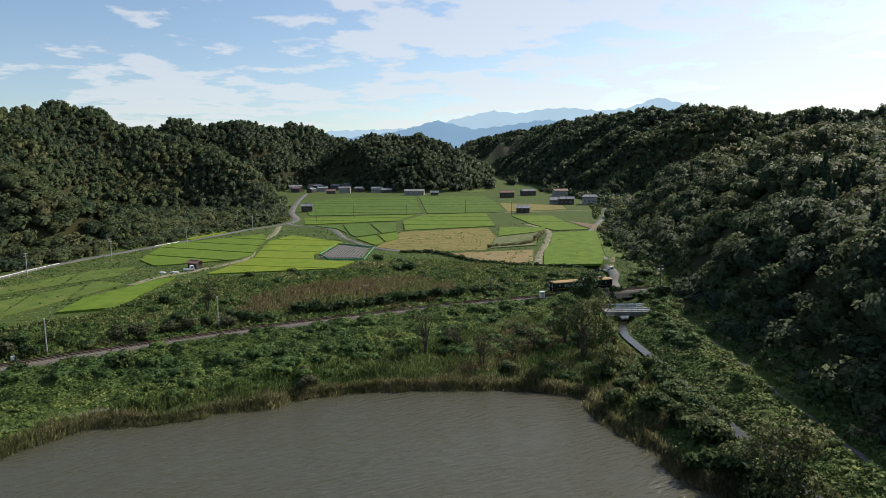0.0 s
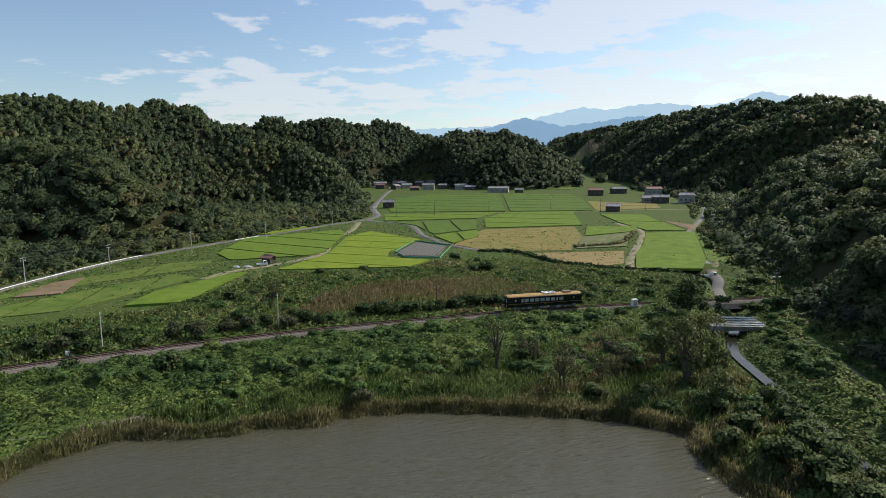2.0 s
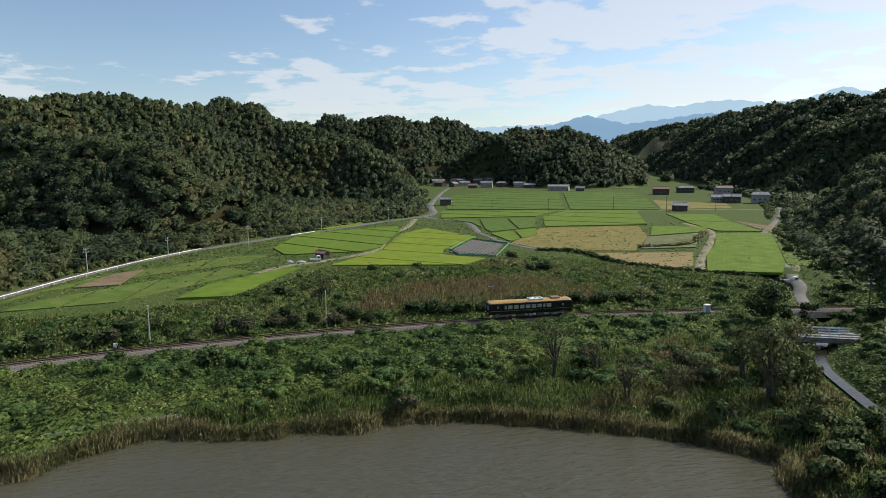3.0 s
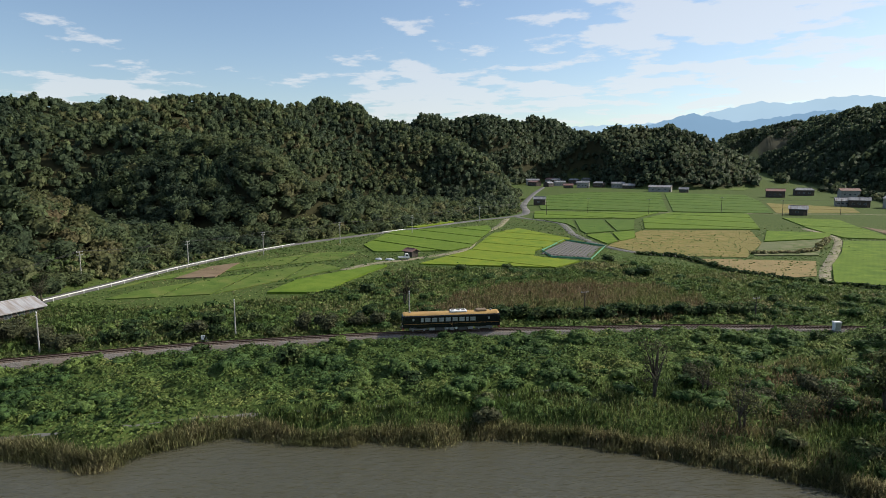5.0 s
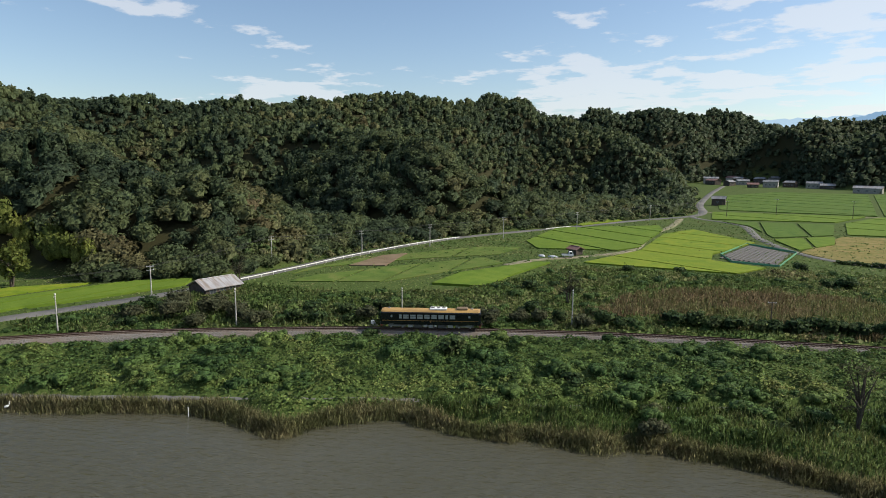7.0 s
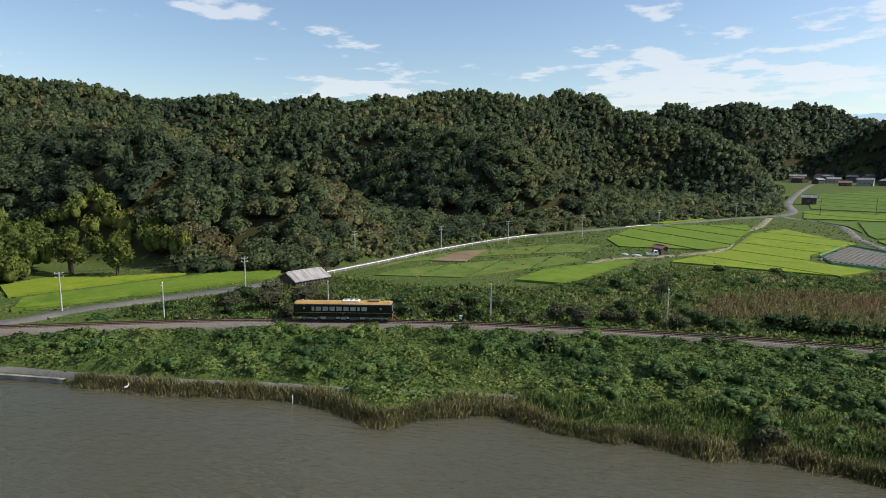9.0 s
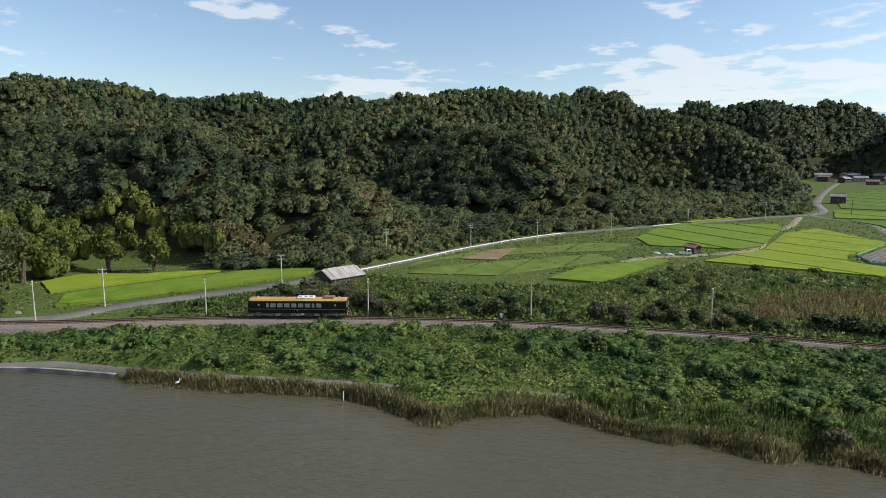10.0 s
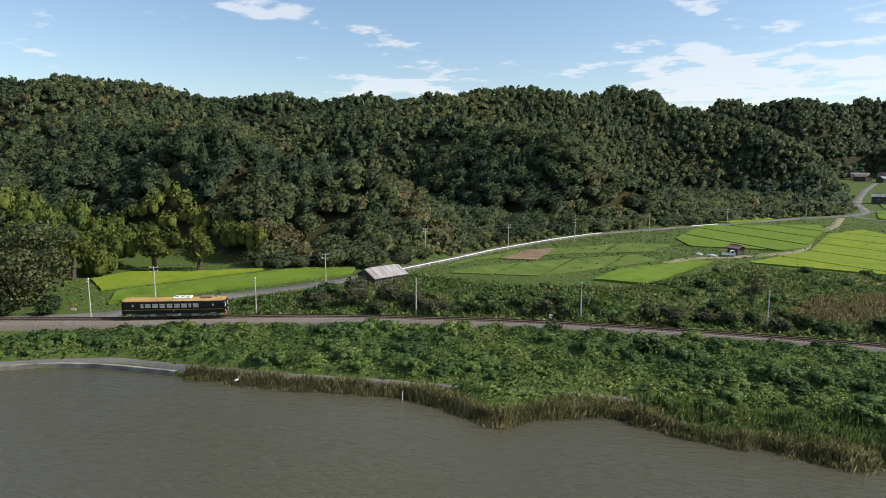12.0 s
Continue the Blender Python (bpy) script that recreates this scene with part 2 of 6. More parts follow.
def part(name, bm, material, parent=None, label=""):
    me = bpy.data.meshes.new(name)
    bm.to_mesh(me)
    bm.free()
    me.materials.append(material)
    ob = new(name, me)
    ob.parent = parent
    if label:
        ob["label"] = label
    return ob


def part_mesh(name, me, parent=None, label=""):
    ob = new(name, me)
    ob.parent = parent
    if label:
        ob["label"] = label
    return ob


def box(bm, x0, y0, z0, x1, y1, z1, bevel=0.0, m=None):
    made = bmesh.ops.create_cube(bm, size=1)["verts"]
    bmesh.ops.scale(bm, vec=(x1 - x0, y1 - y0, z1 - z0), verts=made)
    bmesh.ops.translate(bm, vec=((x0 + x1) / 2, (y0 + y1) / 2, (z0 + z1) / 2), verts=made)
    if bevel:
        edges = list({e for v in made for e in v.link_edges})
        made = [v for v in bmesh.ops.bevel(bm, geom=edges, offset=bevel, segments=1, affect="EDGES")["verts"]]
    if m is not None:
        bmesh.ops.transform(bm, matrix=m, verts=made)
    return bm


def boxed(*a, bevel=0.0, m=None):
    return box(bmesh.new(), *a, bevel=bevel, m=m)


def rod(bm, a, b, r0, r1=None, n=8):
    """A round bar from a to b."""
    a, b = Vector(a), Vector(b)
    m = Matrix.Translation((a + b) / 2) @ (b - a).to_track_quat("Z", "Y").to_matrix().to_4x4()
    bmesh.ops.create_cone(bm, cap_ends=True, segments=n, radius1=r0, radius2=r0 if r1 is None else r1, depth=(b - a).length, matrix=m)
    return bm


def sweep(line, section, zs):
    """Arrays of a strip swept along a line in plan: section is a list of (sideways, up)."""
    line = np.asarray(line, float)
    d = np.gradient(line, axis=0)
    d /= np.hypot(*d.T)[:, None]
    side = np.c_[d[:, 1], -d[:, 0]]
    rows = []
    for off, up in section:
        p = line + side * off
        rows.append(np.c_[p, np.full(len(p), 0.0) + zs + up])
    v = np.stack(rows, 1).reshape(-1, 3)
    n, k = len(line), len(section)
    i, j = np.meshgrid(np.arange(n - 1), np.arange(k - 1), indexing="ij")
    q = (i * k + j).ravel()
    return v, np.c_[q, q + 1, q + k + 1, q + k]


def thing(name, label, category, group="", kind="", m=None):
    ob = new(name)
    ob.empty_display_size = 0.3
    if m is not None:
        ob.matrix_basis = m
    return tagged(ob, label, category, group, kind)


# ---- materials ----
def material(name, colors, rough=0.8, scale=1.0, detail=6.0, spread=(0.35, 0.65), bump=0.0, bump_scale=None, metal=0.0, big=None, big_scale=0.05,
             island=0.0, spec=0.3, stretch=None):
    """A surface whose colour runs over `colors` by a fine noise, with broad stains of `big` on top."""
    mat = bpy.data.materials.new(name)
    mat.use_nodes = True
    nt = mat.node_tree
    n, l = nt.nodes.new, nt.links.new
    bsdf = nt.nodes["Principled BSDF"]
    bsdf.inputs["Roughness"].default_value, bsdf.inputs["Metallic"].default_value = rough, metal
    bsdf.inputs["Specular IOR Level"].default_value = spec
    tc = n("ShaderNodeTexCoord")
    vec = tc.outputs["Object"]
    if stretch:
        mp = n("ShaderNodeMapping")
        mp.inputs["Scale"].default_value = stretch
        l(vec, mp.inputs[0])
        vec = mp.outputs[0]
    tex = n("ShaderNodeTexNoise")
    tex.inputs["Scale"].default_value, tex.inputs["Detail"].default_value = scale, detail
    l(vec, tex.inputs["Vector"])
    ramp = n("ShaderNodeValToRGB")
    ramp.color_ramp.elements[0].position, ramp.color_ramp.elements[1].position = spread
    ramp.color_ramp.elements[0].color, ramp.color_ramp.elements[1].color = (*colors[0], 1), (*colors[-1], 1)
    for k, c in enumerate(colors[1:-1], 1):
        e = ramp.color_ramp.elements.new(spread[0] + (spread[1] - spread[0]) * k / (len(colors) - 1))
        e.color = (*c, 1)
    l(tex.outputs["Fac"], ramp.inputs[0])
    col = ramp.outputs[0]
    if big:
        t2, r2, mx = n("ShaderNodeTexNoise"), n("ShaderNodeValToRGB"), n("ShaderNodeMix")
        t2.inputs["Scale"].default_value, t2.inputs["Detail"].default_value = big_scale, 4
        l(vec, t2.inputs["Vector"])
        r2.color_ramp.elements[0].position, r2.color_ramp.elements[1].position = 0.42, 0.66
        l(t2.outputs["Fac"], r2.inputs[0])
        mx.data_type = "RGBA"
        l(r2.outputs[0], mx.inputs["Factor"]); l(col, mx.inputs["A"]); mx.inputs["B"].default_value = (*big, 1)
        col = mx.outputs["Result"]
    if island:
        geo, mr, hs = n("ShaderNodeNewGeometry"), n("ShaderNodeMapRange"), n("ShaderNodeHueSaturation")
        mr.inputs["To Min"].default_value, mr.inputs["To Max"].default_value = 1 - island, 1 + island
        l(geo.outputs["Random Per Island"], mr.inputs[0]); l(mr.outputs[0], hs.inputs["Value"]); l(col, hs.inputs["Color"])
        col = hs.outputs[0]
    l(col, bsdf.inputs["Base Color"])
    if bump:
        bp, t3 = n("ShaderNodeBump"), n("ShaderNodeTexNoise")
        t3.inputs["Scale"].default_value, t3.inputs["Detail"].default_value = bump_scale or scale, 6
        l(vec, t3.inputs["Vector"])
        bp.inputs["Strength"].default_value, bp.inputs["Distance"].default_value = min(1, bump), bump
        l(t3.outputs["Fac"], bp.inputs["Height"]); l(bp.outputs[0], bsdf.inputs["Normal"])
    return mat


def leaf_material(name, colors, through_light=0.3, patch=0.06, rough=0.65, gloss=0.1, fine=4.0, depth=0.25, contrast=0.45):
    """Leaves: colour by the plant's own tint, broad patches and leaf by leaf."""
    mat = bpy.data.materials.new(name)
    mat.use_nodes = True
    nt = mat.node_tree
    n, l = nt.nodes.new, nt.links.new
    bsdf, out = nt.nodes["Principled BSDF"], nt.nodes["Material Output"]
    at = n("ShaderNodeAttribute"); at.attribute_name = "tint"
    tc, tex = n("ShaderNodeTexCoord"), n("ShaderNodeTexNoise")
    tex.inputs["Scale"].default_value, tex.inputs["Detail"].default_value = patch, 3
    l(tc.outputs["Object"], tex.inputs["Vector"])
    mr0 = n("ShaderNodeMapRange")
    mr0.inputs["From Min"].default_value, mr0.inputs["From Max"].default_value = 0.35, 0.65
    mr0.inputs["To Min"].default_value, mr0.inputs["To Max"].default_value = -0.22, 0.22
    l(tex.outputs["Fac"], mr0.inputs[0])
    add = n("ShaderNodeMath"); add.operation = "ADD"; add.use_clamp = True
    l(at.outputs["Fac"], add.inputs[0]); l(mr0.outputs[0], add.inputs[1])
    ramp = n("ShaderNodeValToRGB")
    els = ramp.color_ramp.elements
    colors = [(r * 1.12, g, b * 1.22) for r, g, b in colors]
    els[0].color, els[1].color = (*colors[0], 1), (*colors[-1], 1)
    for k, c in enumerate(colors[1:-1], 1):
        els.new(k / (len(colors) - 1)).color = (*c, 1)
    l(add.outputs[0], ramp.inputs[0])
    geo, mr, hs = n("ShaderNodeNewGeometry"), n("ShaderNodeMapRange"), n("ShaderNodeHueSaturation")
    mr.inputs["To Min"].default_value, mr.inputs["To Max"].default_value = 0.7, 1.3
    l(geo.outputs["Random Per Island"], mr.inputs[0]); l(ramp.outputs[0], hs.inputs["Color"])
    # single leaves and twigs: lighter and darker specks, with relief
    speck, sr, mul, bp = n("ShaderNodeTexNoise"), n("ShaderNodeMapRange"), n("ShaderNodeMath"), n("ShaderNodeBump")
    speck.inputs["Scale"].default_value, speck.inputs["Detail"].default_value, speck.inputs["Roughness"].default_value = fine, 3, 0.65
    l(tc.outputs["Object"], speck.inputs["Vector"]); l(speck.outputs["Fac"], sr.inputs[0])
    sr.inputs["From Min"].default_value, sr.inputs["From Max"].default_value = 0.33, 0.67
    sr.inputs["To Min"].default_value, sr.inputs["To Max"].default_value = 1 - contrast, 1 + contrast
    mul.operation = "MULTIPLY"
    l(mr.outputs[0], mul.inputs[0]); l(sr.outputs[0], mul.inputs[1]); l(mul.outputs[0], hs.inputs["Value"])
    bp.inputs["Strength"].default_value, bp.inputs["Distance"].default_value = 0.8, depth
    l(speck.outputs["Fac"], bp.inputs["Height"]); l(bp.outputs[0], bsdf.inputs["Normal"])
    bsdf.inputs["Roughness"].default_value, bsdf.inputs["Specular IOR Level"].default_value = rough, gloss
    l(hs.outputs[0], bsdf.inputs["Base Color"])
    if through_light:
        tr, mx = n("ShaderNodeBsdfTranslucent"), n("ShaderNodeMixShader")
        l(hs.outputs[0], tr.inputs["Color"])
        mx.inputs[0].default_value = through_light
        l(bsdf.outputs[0], mx.inputs[1]); l(tr.outputs[0], mx.inputs[2]); l(mx.outputs[0], out.inputs[0])
    return mat


def plain(name, color, rough=0.5, metal=0.0, vary=0.12, scale=3.0):
    lo, hi = tuple(c * (1 - vary) for c in color), tuple(min(1, c * (1 + vary)) for c in color)
    return material(name, [lo, hi], rough=rough, metal=metal, scale=scale, spec=0.5)


def water_material(name="water", waves=1.0, mud=1.0):
    mat = bpy.data.materials.new(name)
    mat.use_nodes = True
    nt = mat.node_tree
    n, l = nt.nodes.new, nt.links.new
    bsdf = nt.nodes["Principled BSDF"]
    tc, mp = n("ShaderNodeTexCoord"), n("ShaderNodeMapping")
    mp.vector_type = "TEXTURE"
    mp.inputs["Rotation"].default_value = (0, 0, radians(28))
    mp.inputs["Scale"].default_value = (2.8, 0.9, 1)
    l(tc.outputs["Object"], mp.inputs[0])
    a, b, c = n("ShaderNodeTexNoise"), n("ShaderNodeTexNoise"), n("ShaderNodeTexNoise")
    for tex, s, d in ((a, 1.5, 3), (b, 4.5, 3), (c, 0.035, 3)):
        tex.inputs["Scale"].default_value, tex.inputs["Detail"].default_value = s, d
        l(mp.outputs[0], tex.inputs["Vector"])
    mx, calm = n("ShaderNodeMath"), n("ShaderNodeMath")
    mx.operation, mx.inputs[1].default_value = "MULTIPLY_ADD", 0.25
    l(b.outputs["Fac"], mx.inputs[0]); l(a.outputs["Fac"], mx.inputs[2])
    bp = n("ShaderNodeBump")
    bp.inputs["Distance"].default_value = 0.34 * waves
    mr = n("ShaderNodeMapRange")
    mr.inputs["From Min"].default_value, mr.inputs["From Max"].default_value = 0.35, 0.6
    mr.inputs["To Min"].default_value, mr.inputs["To Max"].default_value = 0.5, 0.95
    l(c.outputs["Fac"], mr.inputs[0]); l(mr.outputs[0], bp.inputs["Strength"])
    l(mx.outputs[0], bp.inputs["Height"]); l(bp.outputs[0], bsdf.inputs["Normal"])
    ramp = n("ShaderNodeValToRGB")
    ramp.color_ramp.elements[0].color = (0.054 * mud, 0.053 * mud, 0.035 * mud, 1)
    ramp.color_ramp.elements[1].color = (0.072 * mud, 0.070 * mud, 0.046 * mud, 1)
    l(c.outputs["Fac"], ramp.inputs[0]); l(ramp.outputs[0], bsdf.inputs["Base Color"])
    bsdf.inputs["Roughness"].default_value, bsdf.inputs["IOR"].default_value = 0.08, 1.33
    return mat


SOIL = material("soil_and_grass", [(0.035, 0.058, 0.014), (0.06, 0.092, 0.022), (0.09, 0.108, 0.034)], rough=0.95, scale=1.6, detail=8, bump=0.3, bump_scale=2.0,
                big=(0.058, 0.088, 0.022), big_scale=0.06, spec=0.1)
def leaf_litter(mat):
    """Brown litter and shade plants on the forest floor."""
    nt = mat.node_tree
    n, l = nt.nodes.new, nt.links.new
    bsdf = nt.nodes["Principled BSDF"]
    old = bsdf.inputs["Base Color"].links[0].from_socket
    at, tex, ramp, mx = n("ShaderNodeAttribute"), n("ShaderNodeTexNoise"), n("ShaderNodeValToRGB"), n("ShaderNodeMix")
    at.attribute_name = "tint"
    tex.inputs["Scale"].default_value, tex.inputs["Detail"].default_value = 0.6, 6
    ramp.color_ramp.elements[0].color, ramp.color_ramp.elements[1].color = (0.02, 0.024, 0.01, 1), (0.05, 0.045, 0.022, 1)
    l(tex.outputs["Fac"], ramp.inputs[0])
    mx.data_type = "RGBA"
    l(at.outputs["Fac"], mx.inputs["Factor"]); l(old, mx.inputs["A"]); l(ramp.outputs[0], mx.inputs["B"])
    l(mx.outputs["Result"], bsdf.inputs["Base Color"])


leaf_litter(SOIL)
WATER = water_material()
WOODS = leaf_material("woodland_leaves", [(0.042, 0.070, 0.034), (0.060, 0.094, 0.039), (0.080, 0.115, 0.042), (0.112, 0.132, 0.05), (0.118, 0.11, 0.048)], 0.4, 0.012, fine=1.2, depth=0.5, contrast=0.5)
# distance haze tinted into the leaves: bluer than the nearer woods
WOODS_FAR = leaf_material("hazy_woodland_leaves", [(0.046, 0.076, 0.036), (0.058, 0.090, 0.041), (0.072, 0.104, 0.045), (0.09, 0.116, 0.05)], 0.4, 0.008, fine=0.6, depth=0.9, contrast=0.45)
CEDAR = leaf_material("cedar_needles", [(0.020, 0.042, 0.020), (0.032, 0.060, 0.026), (0.048, 0.080, 0.032)], 0.25, 0.03, fine=2.4, depth=0.5, contrast=0.5)
VINES = leaf_material("vine_leaves", [(0.046, 0.098, 0.026), (0.076, 0.142, 0.034), (0.115, 0.182, 0.042), (0.17, 0.21, 0.055)], 0.3, 0.08, fine=5.0, depth=0.2, contrast=0.5)
WEEDS = leaf_material("meadow_weeds", [(0.062, 0.125, 0.028), (0.11, 0.175, 0.044), (0.17, 0.195, 0.07), (0.18, 0.155, 0.075)], 0.3, 0.05, fine=4.0, depth=0.2)
REED = leaf_material("reed_leaves", [(0.13, 0.165, 0.055), (0.21, 0.23, 0.09), (0.31, 0.30, 0.14)], 0.3, 0.1, fine=4.0, depth=0.1, contrast=0.35)
BUSH = leaf_material("bush_leaves", [(0.028, 0.06, 0.020), (0.055, 0.10, 0.028), (0.092, 0.13, 0.042), (0.14, 0.15, 0.06)], 0.3, 0.3, fine=4.5, depth=0.2, contrast=0.5)
BAMBOO = leaf_material("bamboo_leaves", [(0.065, 0.11, 0.024), (0.115, 0.16, 0.032), (0.18, 0.215, 0.042)], 0.4, 0.1, fine=2.6, depth=0.35)
TWIGS = leaf_material("bare_twigs", [(0.05, 0.072, 0.03), (0.074, 0.092, 0.04), (0.10, 0.112, 0.052)], 0.3, 0.3)
BARK = material("bark", [(0.045, 0.035, 0.025), (0.10, 0.085, 0.065)], rough=0.95, scale=5, bump=0.05, stretch=(1, 1, 0.3))
BALLAST = material("ballast", [(0.075, 0.068, 0.06), (0.16, 0.148, 0.135), (0.25, 0.235, 0.22)], rough=0.95, scale=7, bump=0.12, bump_scale=9, big=(0.17, 0.14, 0.115), big_scale=0.4)
RUSTY = material("rusty_ballast", [(0.06, 0.042, 0.033), (0.12, 0.09, 0.07), (0.17, 0.14, 0.12)], rough=0.95, scale=6, bump=0.1, bump_scale=8)
RAIL = material("rail_steel", [(0.055, 0.03, 0.022), (0.10, 0.06, 0.042)], rough=0.6, scale=4, metal=0.3)
SLEEPER = material("sleeper", [(0.07, 0.055, 0.045), (0.13, 0.11, 0.095)], rough=0.9, scale=3, island=0.3)
ASPHALT = material("asphalt", [(0.075, 0.075, 0.075), (0.12, 0.118, 0.115)], rough=0.9, scale=2.5, bump=0.03, big=(0.155, 0.15, 0.14), big_scale=0.12)
DIRT = material("dirt_lane", [(0.17, 0.15, 0.10), (0.27, 0.235, 0.17)], rough=0.95, scale=0.9, bump=0.06, big=(0.12, 0.14, 0.05), big_scale=0.3)
CONCRETE = material("concrete", [(0.19, 0.18, 0.165), (0.30, 0.29, 0.27)], rough=0.85, scale=1.2, bump=0.02, big=(0.12, 0.115, 0.10), big_scale=0.6)
POLE = material("pole_concrete", [(0.32, 0.31, 0.29), (0.44, 0.43, 0.41)], rough=0.8, scale=2)
METAL = plain("galvanised_metal", (0.45, 0.46, 0.47), 0.45, 0.5)
WHITE = plain("white_paint", (0.75, 0.75, 0.73), 0.45)


# ---- ground, lake and distance ----
def grid_axis(edges):
    out = []
    for a, b, step in edges:
        out += list(np.arange(a, b, step))
    return np.array(out + [edges[-1][1]], float)


def build_ground():
    xs = grid_axis([(-4600, -700, 300), (-700, -160, 12), (-160, 64, 1.3), (64, 130, 4), (130, 500, 12), (500, 4600, 300)])
    ys = grid_axis([(-4600, -220, 250), (-220, 18, 8), (18, 196, 1.3), (196, 420, 4), (420, 1200, 14), (1200, 4600, 200)])
    gx, gy = np.meshgrid(xs, ys, indexing="ij")
    z = ground_z(gx, gy)
    v = np.c_[gx.ravel(), gy.ravel(), z.ravel()]
    i, j = np.meshgrid(np.arange(len(xs) - 1), np.arange(len(ys) - 1), indexing="ij")
    q = (i * len(ys) + j).ravel()
    me = mesh_np("ground", v, np.c_[q, q + len(ys), q + len(ys) + 1, q + 1], SOIL, np.clip(hill_rise(gx, gy) / 2.0, 0, 1).ravel(), smooth=True)
    tagged(new("ground", me), "rough green valley ground rising into wooded hills", "ground", kind="structure")


build_ground()
bm = bmesh.new()
bm.faces.new([bm.verts.new((x, y, 0)) for x, y in [(-160, -200), (60, -200), (60, 110), (-160, 110)]])
lake = part("water", bm, WATER)
tagged(lake, "wind-rippled brown-grey lake water", "lake", kind="structure")
v, f = sweep(chain(STREAM[2:], 2.0), [(0.85, 0), (-0.85, 0)], 0.36)
tagged(part_mesh("water_stream", mesh_np("water_stream", v, f, water_material("stream_water", 0.15, 0.3))), "narrow bright stream between grassy banks", "stream", kind="structure")



# backdrop that glows by itself, with daylight and blue haze in its colour
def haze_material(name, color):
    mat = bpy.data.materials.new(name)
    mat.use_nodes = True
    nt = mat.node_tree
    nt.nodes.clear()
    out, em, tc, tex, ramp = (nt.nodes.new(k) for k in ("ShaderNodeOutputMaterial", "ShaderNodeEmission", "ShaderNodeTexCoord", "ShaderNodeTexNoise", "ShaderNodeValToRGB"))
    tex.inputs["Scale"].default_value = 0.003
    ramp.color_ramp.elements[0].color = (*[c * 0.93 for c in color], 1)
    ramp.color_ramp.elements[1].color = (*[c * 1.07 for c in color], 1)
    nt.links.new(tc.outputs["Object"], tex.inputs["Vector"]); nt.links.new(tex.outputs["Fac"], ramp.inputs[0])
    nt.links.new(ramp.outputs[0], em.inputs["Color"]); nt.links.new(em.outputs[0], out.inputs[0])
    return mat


MOUNTAIN = haze_material("far_mountain_haze_glow", (0.22, 0.36, 0.52))
MOUNTAIN_FAR = haze_material("farthest_mountain_haze_glow", (0.40, 0.56, 0.70))


def mountain(name, label, dist, outline, mat, depth):
    """A distant range: crest heights by bearing, sloping towards the valley."""
    az = np.linspace(outline[0][0], outline[-1][0], 160)
    el = np.interp(az, [a for a, _ in outline], [e for _, e in outline])
    el = el + 0.05 * np.sin(az * 5.1) + 0.03 * np.sin(az * 13.7 + 1)
    a = np.radians(az)
    rows = []
    for k, u in enumerate((1.0, 0.62, 0.3, 0.0)):
        d = dist - depth * (1 - u)
        h = (30 + dist * np.tan(np.radians(el))) * (u ** 1.3) * (1 + (0.04 * np.sin(az * 1.3 + k) if 0 < k < 3 else 0))
        rows.append(np.c_[np.sin(a) * d, np.cos(a) * d, h])
    v = np.stack(rows, 1).reshape(-1, 3)
    i, j = np.meshgrid(np.arange(len(az) - 1), np.arange(3), indexing="ij")
    q = (i * 4 + j).ravel()
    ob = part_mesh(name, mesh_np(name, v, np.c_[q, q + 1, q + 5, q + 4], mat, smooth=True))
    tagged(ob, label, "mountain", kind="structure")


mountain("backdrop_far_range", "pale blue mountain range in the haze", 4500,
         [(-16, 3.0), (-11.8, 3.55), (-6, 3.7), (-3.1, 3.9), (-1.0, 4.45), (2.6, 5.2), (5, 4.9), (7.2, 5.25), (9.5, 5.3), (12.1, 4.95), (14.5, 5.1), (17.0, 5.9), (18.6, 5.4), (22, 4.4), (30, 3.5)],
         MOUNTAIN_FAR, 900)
mountain("backdrop_blue_hills", "forested hills at the valley's end under painted blue haze", 3200,
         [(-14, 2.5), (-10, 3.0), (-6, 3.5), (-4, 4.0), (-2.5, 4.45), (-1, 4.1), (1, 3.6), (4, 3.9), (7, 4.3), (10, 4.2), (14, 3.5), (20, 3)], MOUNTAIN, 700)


# ---- leaves ----
def cards(c, normal, size, rng, spread=0.7):
    """Small four-cornered leaf clumps at c, facing roughly along normal."""
    n = len(c)
    nrm = normal + rng.normal(0, spread, (n, 3))
    nrm /= np.linalg.norm(nrm, axis=1)[:, None] + 1e-9
    ref = rng.normal(0, 1, (n, 3))
    u = np.cross(nrm, ref)
    u /= np.linalg.norm(u, axis=1)[:, None] + 1e-9
    w = np.cross(nrm, u)
    s = np.asarray(size).reshape(-1, 1) * rng.uniform(0.7, 1.3, (n, 1))
    q = []
    for a, b in ((-1, -0.6), (0.7, -1), (1, 0.7), (-0.6, 1)):
        ja, jb = rng.uniform(0.65, 1.2, (n, 1)), rng.uniform(0.65, 1.2, (n, 1))
        q.append(c + (u * a * ja + w * b * jb) * s * 0.5 + nrm * s * rng.uniform(-0.12, 0.12, (n, 1)))
    v = np.stack(q, 1).reshape(-1, 3)
    return v, np.arange(4 * n).reshape(-1, 4)


def cube_core(c, r):
    v = np.array([(x, y, z) for x in (-1, 1) for y in (-1, 1) for z in (-1, 1)], float) * 0.58 * r + c
    return v, np.array([(0, 1, 3, 2), (4, 6, 7, 5), (0, 4, 5, 1), (2, 3, 7, 6), (0, 2, 6, 4), (1, 5, 7, 3)])


